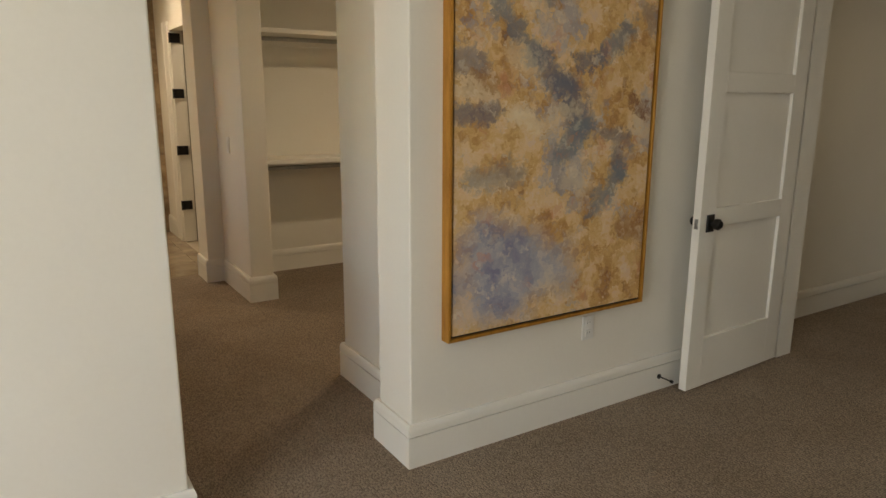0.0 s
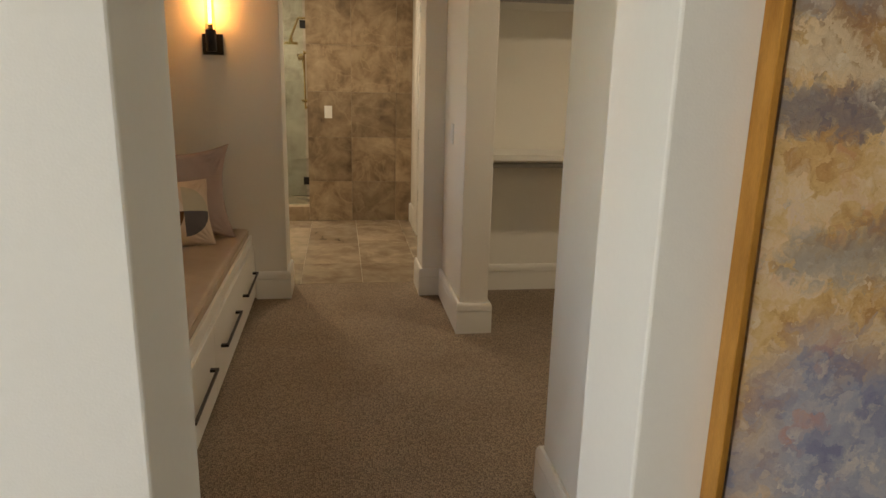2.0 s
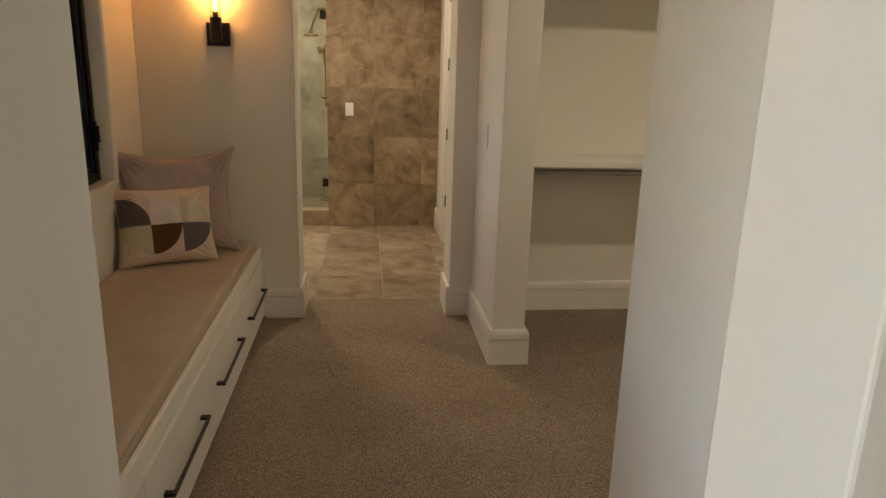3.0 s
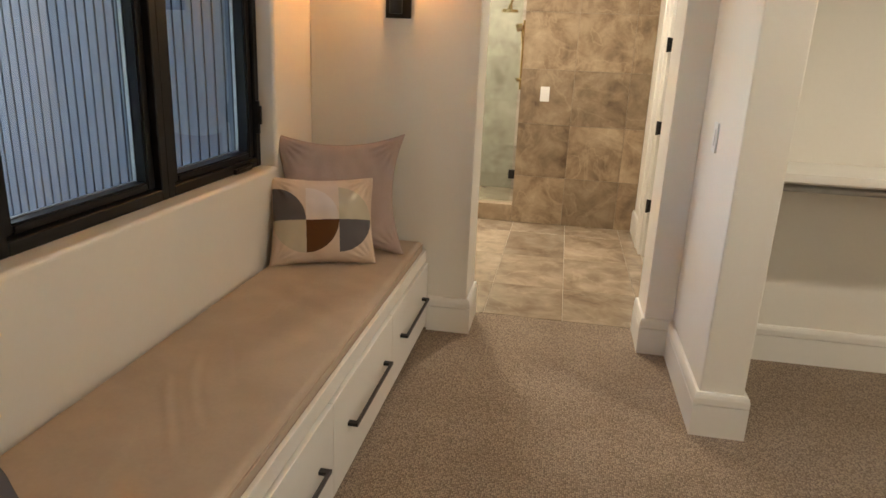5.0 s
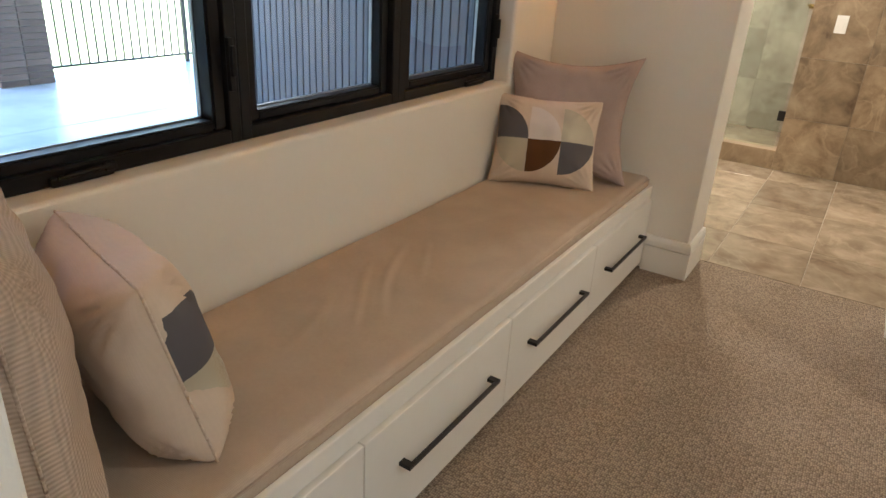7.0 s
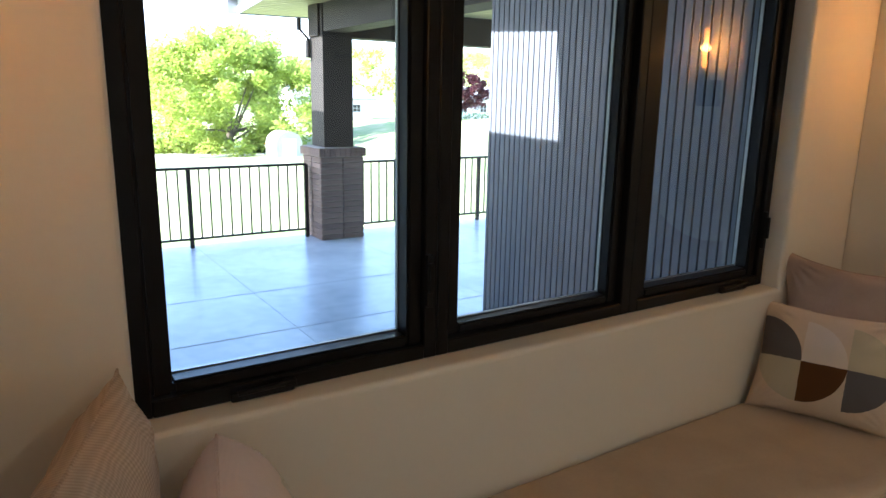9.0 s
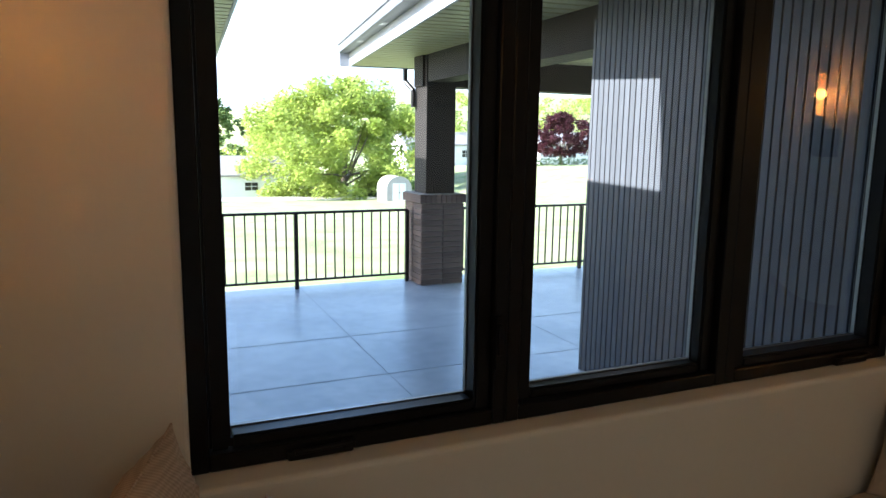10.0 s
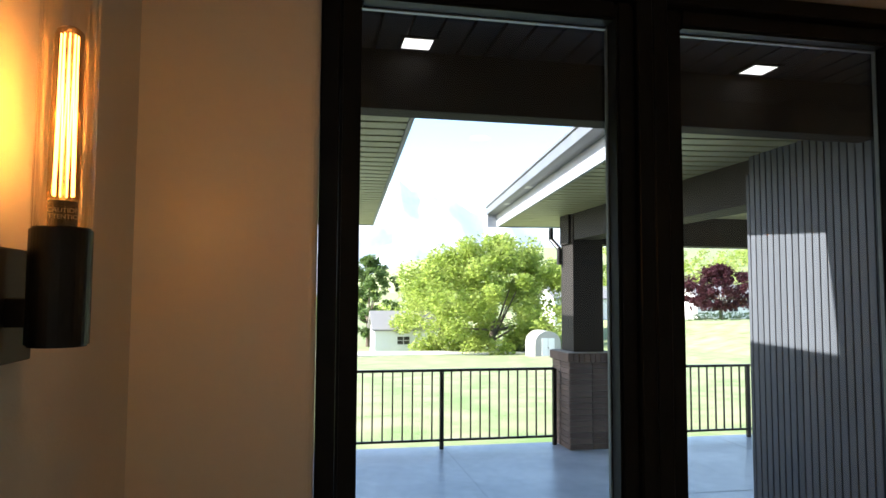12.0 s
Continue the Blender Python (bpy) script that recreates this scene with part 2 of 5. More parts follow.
def mesh_object(name, bm, mat, smooth=False):
    bmesh.ops.recalc_face_normals(bm, faces=bm.faces)
    me = bpy.data.meshes.new(name)
    bm.to_mesh(me)
    bm.free()
    for mm in (mat if isinstance(mat, (list, tuple)) else [mat]):
        me.materials.append(mm)
    if smooth:
        me.shade_smooth()
    return new(name, me)


def part(name, bm, mat, parent, label="", smooth=False):
    ob = mesh_object(name, bm, mat, smooth)
    ob.parent = parent
    if label:
        ob["label"] = label
    return ob


def thing(name, at, label, category, group="", rz=0.0):
    ob = new(name)
    ob.matrix_world = pose(*at, 0, 0, rz)
    ob.empty_display_size = 0.1
    return tagged(ob, label, category, group)


def structure(name, bm, mat, label, category="wall", smooth=False):
    return tagged(mesh_object(name, bm, mat, smooth), label, category, kind="structure")


# ---- setting: floors, walls, ceilings ----
WT = 0.30
CH = 2.75
structure("floor_carpet", merge(block(-2.6, 6.4, -4.0, 2.575, -0.12, 0.0), block(-0.325, 6.4, 2.575, 5.888, -0.12, 0.0)), CARPET, "beige brown loop pile wall-to-wall carpet", "floor")
structure("floor_base_bath", block(-1.6, 2.6, 5.888, 9.5, -0.12, -0.006), GROUT, "grey tile bedding under marble bathroom floor", "floor")

# partition between bedroom and dressing passage
structure("wall_partition_a", block(-2.75, 0.538, 2.272, 2.610, 0, CH, 0.006), PAINT, "off-white painted drywall partition beside the niche")
structure("wall_partition_b", block(1.398, 3.95, 2.278, 2.552, 0, CH, 0.006), PAINT, "off-white painted drywall wall behind the painting")
structure("wall_hall_north", block(3.95, 6.4, 2.58, 2.73, 0, CH), PAINT, "off-white painted hall wall beyond the open door")
structure("wall_closet_front", block(1.556, 3.95, 2.552, 3.277, 0, CH, 0.006), PAINT, "off-white painted closet wall beside the passage")
structure("wall_column", block(1.530, 1.695, 4.868, 5.68, 0, CH, 0.006), PAINT, "off-white painted wall stub between closet and passage")
structure("wall_closet_back", block(1.695, 4.1, 5.678, 5.83, 0, CH), PAINT, "off-white painted closet back wall")
structure("wall_closet_end", block(3.95, 4.1, 2.73, 5.678, 0, CH), PAINT, "off-white painted closet end wall")
structure("wall_bath_right", merge(block(1.395, 1.695, 5.68, 5.90, 0, CH, 0.004), block(1.395, 1.530, 5.597, 5.68, 0, CH, 0.004)), PAINT, "off-white painted wall end beside bathroom opening")
structure("wall_niche_end", block(-0.325, 0.502, 5.597, 5.90, 0, CH, 0.006), PAINT, "off-white painted end wall of window niche")


def window_wall():
    """The niche wall with one opening through it; the sill edge is rounded."""
    y0, y1, o0, o1, z0, z1 = 2.61, 6.46, 2.942, 5.170, 0.884, 2.345
    x0, x1 = -0.515, -0.325
    bm = bmesh.new()
    ys, zs = [y0, o0, o1, y1], [-0.15, z0, z1, CH]
    for i in range(3):
        for j in range(3):
            if i == 1 and j == 1:
                continue
            box(bm, x0, x1, ys[i], ys[i + 1], zs[j], zs[j + 1])
    bmesh.ops.remove_doubles(bm, verts=bm.verts, dist=0.0005)
    seen = {}
    for f in list(bm.faces):
        key = tuple(round(c, 3) for c in f.calc_center_median())
        if key in seen:
            bmesh.ops.delete(bm, geom=[f, seen[key]], context="FACES")
            seen.pop(key)
        else:
            seen[key] = f
    edges = [e for e in bm.edges if all(abs(v.co.x - x1) < 1e-3 and o0 - 1e-3 < v.co.y < o1 + 1e-3 and z0 - 1e-3 < v.co.z < z1 + 1e-3 for v in e.verts)]
    edges = [e for e in edges if len(e.link_faces) == 2 and e.calc_face_angle(0) > 0.5]
    bmesh.ops.bevel(bm, geom=edges, offset=0.016, segments=4, profile=0.5, affect="EDGES")
    return bm


NICHE = material("niche_semi_gloss_paint", (0.80, 0.765, 0.685), (0.77, 0.735, 0.655), 1.3, 0.33, bump=0.08, fine=60, bump_scale=220, spec=0.45)
structure("wall_window", window_wall(), NICHE, "off-white painted niche wall with rounded sill edge")
structure("wall_bath_left", block(-1.75, -1.6, 6.36, 9.5, -0.12, CH), PAINT, "plain bathroom side wall")
structure("wall_bath_left_b", block(-1.6, -0.45, 6.36, 6.46, -0.12, CH), PAINT, "plain bathroom return wall")
structure("wall_shower_back", block(-1.6, 2.6, 9.40, 9.5, -0.12, CH), MARBLE_WALL, "marble clad shower back wall")
structure("wall_tile_backing", block(0.545, 2.6, 8.08, 8.23, -0.006, CH), GROUT, "bathroom wall behind marble tiles")
structure("wall_shower_side", block(0.545, 0.66, 8.23, 9.40, -0.006, CH), MARBLE_WALL, "marble shower side wall")
# toilet room wall with its door opening
structure("wall_bath_side", merge(block(1.57, 1.685, 7.36, 8.08, 0, CH), block(1.57, 1.685, 5.90, 6.50, 0, CH), block(1.57, 1.685, 6.50, 7.36, 2.1, CH)), PAINT, "off-white bathroom wall with a doorway")
structure("wall_toilet_back", block(2.5, 2.6, 5.83, 8.08, 0, CH), PAINT, "plain wall of small side room")
# bedroom shell behind the camera
structure("wall_bedroom_south", block(-2.6, 6.4, -4.15, -4.0, 0, CH), PAINT, "plain off-white bedroom wall")
structure("wall_bedroom_west", merge(block(-2.75, -2.6, -4.15, -1.2, 0, CH), block(-2.75, -2.6, 1.3, 2.265, 0, CH), block(-2.75, -2.6, -1.2, 1.3, 0, 0.3), block(-2.75, -2.6, -1.2, 1.3, 2.5, CH)), PAINT, "off-white bedroom wall with a wide window opening")
structure("wall_bedroom_east", merge(block(3.80, 3.94, -4.0, 1.22, 0, CH), block(3.80, 3.94, 1.22, 2.215, 2.44, CH), block(3.80, 3.94, 2.215, 2.276, 0, CH)), PAINT, "off-white bedroom wall with doorway to the hall")
structure("wall_hall_end", block(5.95, 6.10, -1.0, 2.58, 0, CH), PAINT, "off-white hall end wall")
structure("wall_hall_side", block(3.94, 5.95, -1.15, -1.0, 0, CH), PAINT, "off-white hall side wall")
structure("ceiling", merge(block(-2.75, 6.4, -4.15, 2.45, CH, CH + 0.12), block(-0.60, 6.4, 2.45, 5.90, CH, CH + 0.12)), CEIL, "plain white painted ceiling", "ceiling")
structure("ceiling_bath", block(-1.75, 4.1, 5.90, 9.5, CH, CH + 0.12), CEIL, "plain white bathroom ceiling", "ceiling")


def baseboard(points, flip=1):
    """A 185 mm baseboard with a capped top and a fine groove along a run of floor points, mitred at each corner."""
    prof = [(0, 0), (0.020, 0), (0.020, 0.132), (0.009, 0.1325), (0.009, 0.1365), (0.020, 0.137), (0.0195, 0.162), (0.016, 0.176), (0.011, 0.185), (0, 0.185)]
    pts = [Vector((x, y)) for x, y in points]
    dirs = [(pts[i + 1] - pts[i]).normalized() for i in range(len(pts) - 1)]
    bm = bmesh.new()
    rings = []
    for i, p in enumerate(pts):
        d0, d1 = dirs[max(i - 1, 0)], dirs[min(i, len(dirs) - 1)]
        n0, n1 = Vector((d0.y, -d0.x)) * flip, Vector((d1.y, -d1.x)) * flip
        m = (n0 + n1) / (1 + n0.dot(n1))
        rings.append([bm.verts.new((p.x + m.x * o, p.y + m.y * o, z)) for o, z in prof])
    k = len(prof)
    for a, b in zip(rings, rings[1:]):
        for j in range(k):
            bm.faces.new((a[j], a[(j + 1) % k], b[(j + 1) % k], b[j]))
    bm.faces.new(rings[0])
    bm.faces.new(rings[-1][::-1])
    return structure("baseboard", bm, TRIM, "white painted two-step baseboard along the wall", "baseboard")


baseboard([(-2.6, 2.270), (0.540, 2.270), (0.540, 2.610)])
baseboard([(3.782, 2.276), (1.396, 2.276), (1.396, 2.554), (1.554, 2.554), (1.554, 3.279), (3.94, 3.279)], -1)
baseboard([(5.94, 2.578), (3.97, 2.578)], -1)
baseboard([(5.948, -1.0), (5.948, 2.555)], -1)
baseboard([(0.30, 5.595), (0.504, 5.595), (0.504, 5.885)])
baseboard([(1.697, 5.668), (1.697, 4.866), (1.528, 4.866), (1.528, 5.595), (1.393, 5.595), (1.393, 5.885)], -1)
baseboard([(1.718, 5.676), (3.94, 5.676)])
baseboard([(1.568, 8.06), (1.568, 7.60)], 1)

# ---- window ----


def window_unit(y0, y1, sash, parent):
    """One black framed light: outer frame, sash, glass and spacer."""
    z0, z1, xi = 0.886, 2.343, -0.400
    bm = bmesh.new()
    w = 0.038
    for a in ((y0, y0 + w, z0, z1), (y1 - w, y1, z0, z1), (y0 + w, y1 - w, z0, z0 + w), (y0 + w, y1 - w, z1 - w, z1)):
        box(bm, xi - 0.10, xi, *a)
    bmesh.ops.bevel(bm, geom=list(bm.edges), offset=0.003, segments=1, affect="EDGES")
    fr = part("window_frame", bm, BLACK, parent)
    bm = bmesh.new()
    s0, s1, sb = w + 0.002, w + 0.046, w + 0.032
    xo = xi - (0.012 if sash else 0.022)
    for a in ((y0 + s0, y0 + s1, z0 + s0, z1 - s0), (y1 - s1, y1 - s0, z0 + s0, z1 - s0), (y0 + s1, y1 - s1, z0 + s0, z0 + sb), (y0 + s1, y1 - s1, z1 - s1, z1 - s0)):
        box(bm, xi - 0.085, xo, *a)
    bmesh.ops.bevel(bm, geom=list(bm.edges), offset=0.006, segments=2, affect="EDGES")
    part("sash", bm, BLACK, parent)
    bm = bmesh.new()
    g, gb = s1 - 0.004, sb - 0.004
    for k, t in ((0.0, 0.007),):
        for a in ((y0 + g, y0 + g + t, z0 + gb, z1 - g), (y1 - g - t, y1 - g, z0 + gb, z1 - g), (y0 + g, y1 - g, z0 + gb, z0 + gb + t), (y0 + g, y1 - g, z1 - g - t, z1 - g)):
            box(bm, xi - 0.074, xi - 0.062, *a)
    part("spacer", bm, STEEL, parent, "thin grey glazing spacer")
    pane = part("pane", block(xi - 0.060, xi - 0.056, y0 + g, y1 - g, z0 + gb, z1 - g), GLASS, parent)
    pane.visible_shadow = False
    return fr


STEEL = material("brushed_steel", (0.45, 0.45, 0.44), (0.38, 0.38, 0.37), 30, 0.35, metal=0.9)
wy = [2.944, 3.694, 4.436, 5.168]
for i in range(3):
    w = thing("window_%d" % (i + 1), (0, 0, 0), "black aluminium casement window in the niche" if i != 1 else "black aluminium fixed window between two casements", "window")
    w["kind"] = "structure"
    window_unit(wy[i], wy[i + 1], i != 1, w)
    if i != 1:
        yc = wy[i] + (0.25 if i == 0 else 0.52)
        hb = merge(block(-0.410, -0.387, yc - 0.05, yc + 0.10, 0.886, 0.908, 0.005), rod((-0.388, yc - 0.035, 0.905), (-0.377, yc + 0.085, 0.913), 0.006), block(-0.393, -0.373, yc + 0.07, yc + 0.10, 0.901, 0.919, 0.004))
        part("crank_handle", hb, BLACK, w, "black folding window crank")
        yl = wy[i + 1] - 0.03
        part("lock_lever", merge(block(-0.403, -0.387, yl - 0.009, yl + 0.009, 1.03, 1.17, 0.003), block(-0.391, -0.377, yl - 0.007, yl + 0.007, 1.07, 1.15, 0.003)), BLACK, w, "black window lock lever")

# ---- bench with drawers ----
bench = thing("window_bench", (0, 0, 0), "white painted built-in window bench with four drawers", "bench")
part("carcass", block(-0.323, 0.2665, 2.612, 5.595, 0.0, 0.415, 0.002), TRIM, bench)
part("front_rail", block(0.2675, 0.2845, 2.614, 5.593, 0.373, 0.432, 0.003), TRIM, bench)
part("filler_strip", block(0.2670, 0.2850, 2.614, 2.640, 0.03, 0.371, 0.002), TRIM, bench)
dy = [2.645, 3.381, 4.117, 4.853, 5.589]
for i in range(4):
    d = part("drawer", block(0.2670, 0.297, dy[i] + 0.002, dy[i + 1] - 0.002, 0.03, 0.366, 0.0025), TRIM, bench)
    c = (dy[i] + dy[i + 1]) / 2 + 0.012
    hd = merge(block(0.321, 0.332, c - 0.240, c + 0.240, 0.206, 0.218, 0.001), block(0.294, 0.327, c - 0.240, c - 0.218, 0.206, 0.218, 0.001), block(0.294, 0.327, c + 0.218, c + 0.240, 0.206, 0.218, 0.001))
    part("handle", hd, BRONZE, d, "long black bar pull")


def seat_cushion():
    """A thin upholstered pad, domed, with soft puckers."""
    x0, x1, y0, y1, z0, t = -0.318, 0.2655, 2.618, 5.585, 0.417, 0.062
    nx, ny = 90, 300
    bm = bmesh.new()
    top, bot = [], []
    for i in range(nx + 1):
        u = i / nx
        ra, rb = [], []
        for j in range(ny + 1):
            v = j / ny
            x, y = x0 + (x1 - x0) * u, y0 + (y1 - y0) * v
            ed = min(u * (x1 - x0), (1 - u) * (x1 - x0), v * (y1 - y0), (1 - v) * (y1 - y0))
            e = min(1, ed / 0.028)
            h = t * (0.55 + 0.45 * math.sqrt(max(0, 1 - (1 - e) ** 2)))
            wv = noise.noise((x * 3, y * 2.2, 0.3)) * 0.004 + noise.noise((x * 6 + y * 9, y * 2, 3)) * 0.003
            cr = 0
            for sl, yc, half, amp, wd in ((0.55, 3.95, 0.24, 0.006, 0.012), (0.5, 3.80, 0.20, 0.005, 0.011), (0.7, 4.12, 0.16, 0.004, 0.010), (0.4, 3.55, 0.2, 0.0035, 0.013), (-0.35, 4.5, 0.2, 0.003, 0.012)):
                q = (x + 0.05 + sl * (y - yc) + 0.02 * math.sin(y * 9 + yc)) / wd
                cr += 0.6 * amp * (math.exp(-q * q) - 0.6 * math.exp(-(q - 2.2) ** 2)) * max(0, 1 - ((y - yc) / half) ** 2)
            ra.append(bm.verts.new((x, y, z0 + h + wv * e + cr)))
            rb.append(bm.verts.new((x, y, z0)) if i in (0, nx) or j in (0, ny) else None)
        top.append(ra)
        bot.append(rb)
    for i in range(nx):
        for j in range(ny):
            bm.faces.new((top[i][j], top[i + 1][j], top[i + 1][j + 1], top[i][j + 1]))
    for j in range(ny):
        for i in (0, nx):
            bm.faces.new((top[i][j], top[i][j + 1], bot[i][j + 1], bot[i][j]))
    for i in range(nx):
        for j in (0, ny):
            bm.faces.new((top[i][j], top[i + 1][j], bot[i + 1][j], bot[i][j]))
    return bm


cush = thing("bench_cushion", (0, 0, 0), "taupe linen bench cushion lying on the window seat", "cushion")
part("pad", seat_cushion(), CUSHION, cush, smooth=True)
part("piping", merge(rod((0.2645, 2.622, 0.459), (0.2645, 5.58, 0.459), 0.0035, 8)), CUSHION, cush, "sewn edge piping", True)

# ---- wall sconces ----


def tube_shell(x, y, z0, z1, ro, ri, seg=28):
    """A thin glass bulb: closed round top, open foot."""
    bm = bmesh.new()
    prof = [(ro, z0), (ro, z1 - 0.015), (ro * 0.86, z1 - 0.006), (ro * 0.5, z1 - 0.001), (0.001, z1), (0.001, z1 - 0.0007), (ri * 0.5, z1 - 0.0018), (ri * 0.86, z1 - 0.0066), (ri, z1 - 0.0154), (ri, z0)]
    rings = [[bm.verts.new((x + r * math.cos(2 * math.pi * k / seg), y + r * math.sin(2 * math.pi * k / seg), z)) for k in range(seg)] for r, z in prof]
    for a in range(len(prof)):
        A, B = rings[a], rings[(a + 1) % len(prof)]
        for k in range(seg):
            bm.faces.new((A[k], A[(k + 1) % seg], B[(k + 1) % seg], B[k]))
    return bm


def sconce(at, rz):
    """A square back plate, arm, round cup, ribbed glass tube and a tubular filament bulb. Local +y points away from the wall."""
    s = thing("wall_sconce", at, "black wall sconce with ribbed glass tube and glowing filament bulb", "wall lamp", "sconces of the niche", rz)
    part("back_plate", block(-0.060, 0.060, 0.0, 0.014, -0.060, 0.060, 0.002), BRONZE, s)
    part("arm", block(-0.014, 0.014, 0.012, 0.04, -0.022, 0.008, 0.002), BRONZE, s)
    cup = rod((0, 0.060, -0.042), (0, 0.060, 0.082), 0.0305, 40)
    bmesh.ops.bevel(cup, geom=[e for e in cup.edges if abs(e.verts[0].co.z - e.verts[1].co.z) < 1e-4], offset=0.0025, segments=2, affect="EDGES")
    part("cup", cup, BRONZE, s, smooth=False)
    bm = bmesh.new()
    seg = 72
    rings = []
    for z in (0.080, 0.43):
        rings.append([bm.verts.new(((0.0282 + 0.0013 * math.cos(14 * 2 * math.pi * k / seg)) * math.cos(2 * math.pi * k / seg), 0.060 + (0.0282 + 0.0013 * math.cos(14 * 2 * math.pi * k / seg)) * math.sin(2 * math.pi * k / seg), z)) for k in range(seg)])
    for r in (0.0260,):
        rings.append([bm.verts.new((r * math.cos(2 * math.pi * k / seg), 0.060 + r * math.sin(2 * math.pi * k / seg), 0.43)) for k in range(seg)])
        rings.append([bm.verts.new((r * math.cos(2 * math.pi * k / seg), 0.060 + r * math.sin(2 * math.pi * k / seg), 0.080)) for k in range(seg)])
    for a in range(4):
        A, B = rings[a], rings[(a + 1) % 4]
        for k in range(seg):
            bm.faces.new((A[k], A[(k + 1) % seg], B[(k + 1) % seg], B[k]))
    tube = part("glass_tube", bm, RIBBED, s, "clear ribbed glass tube", True)
    tube.visible_shadow = False
    bulb = part("bulb", tube_shell(0, 0.060, 0.112, 0.300, 0.0158, 0.0153), AMBER, s, "clear tubular bulb", True)
    bulb.visible_shadow = False
    part("bulb_base", rod((0, 0.060, 0.082), (0, 0.060, 0.110), 0.0145, 20), BRONZE, s, "printed metal bulb base")
    cu = bpy.data.curves.new("print", "FONT")
    cu.body, cu.size, cu.align_x, cu.align_y = "CAUTION\nATTENTION", 0.0068, "CENTER", "CENTER"
    cu.extrude = 0.0001
    tmp = new("print", cu)
    me = bpy.data.meshes.new_from_object(tmp)
    bpy.data.objects.remove(tmp)
    me.materials.append(PRINT)
    tx = new("bulb_print", me)
    tx.parent = s
    tx["label"] = "pale warning print on bulb base"
    ang = math.degrees(math.atan2(0.25, 0.61))
    tx.matrix_basis = pose(0, 0.060, 0.096) @ pose(0, 0, 0, 0, 0, ang + 90) @ pose(0, -0.0148, 0, 90)
    fil = merge(*[rod((0.0098 * math.cos(a), 0.060 + 0.0098 * math.sin(a), 0.116), (0.0086 * math.cos(a + 0.35), 0.060 + 0.0086 * math.sin(a + 0.35), 0.290), 0.0009, 6) for a in [k * math.pi / 5 for k in range(10)]])
    part("filament", fil, FLAME, s, "bright orange filament wires")
    return s


PRINT = material("pale_print", (0.5, 0.48, 0.42), (0.46, 0.44, 0.38), 50, 0.6)
RIBBED = glass_material("ribbed_glass", (1.0, 0.97, 0.92), 0.10)
AMBER = glass_material("amber_glass", (1.0, 0.88, 0.66))
sconce((0.112, 5.5965, 1.605), 180)
sconce((0.222, 2.6105, 1.612), 0)
point_lamp("sconce_glow_far", (0.112, 5.5365, 1.81), 0.02, 0.44, (1.0, 0.45, 0.12))
point_lamp("sconce_glow_near", (0.222, 2.6705, 1.81), 0.02, 0.20, (1.0, 0.43, 0.10))

# ---- painting, outlet, door ----


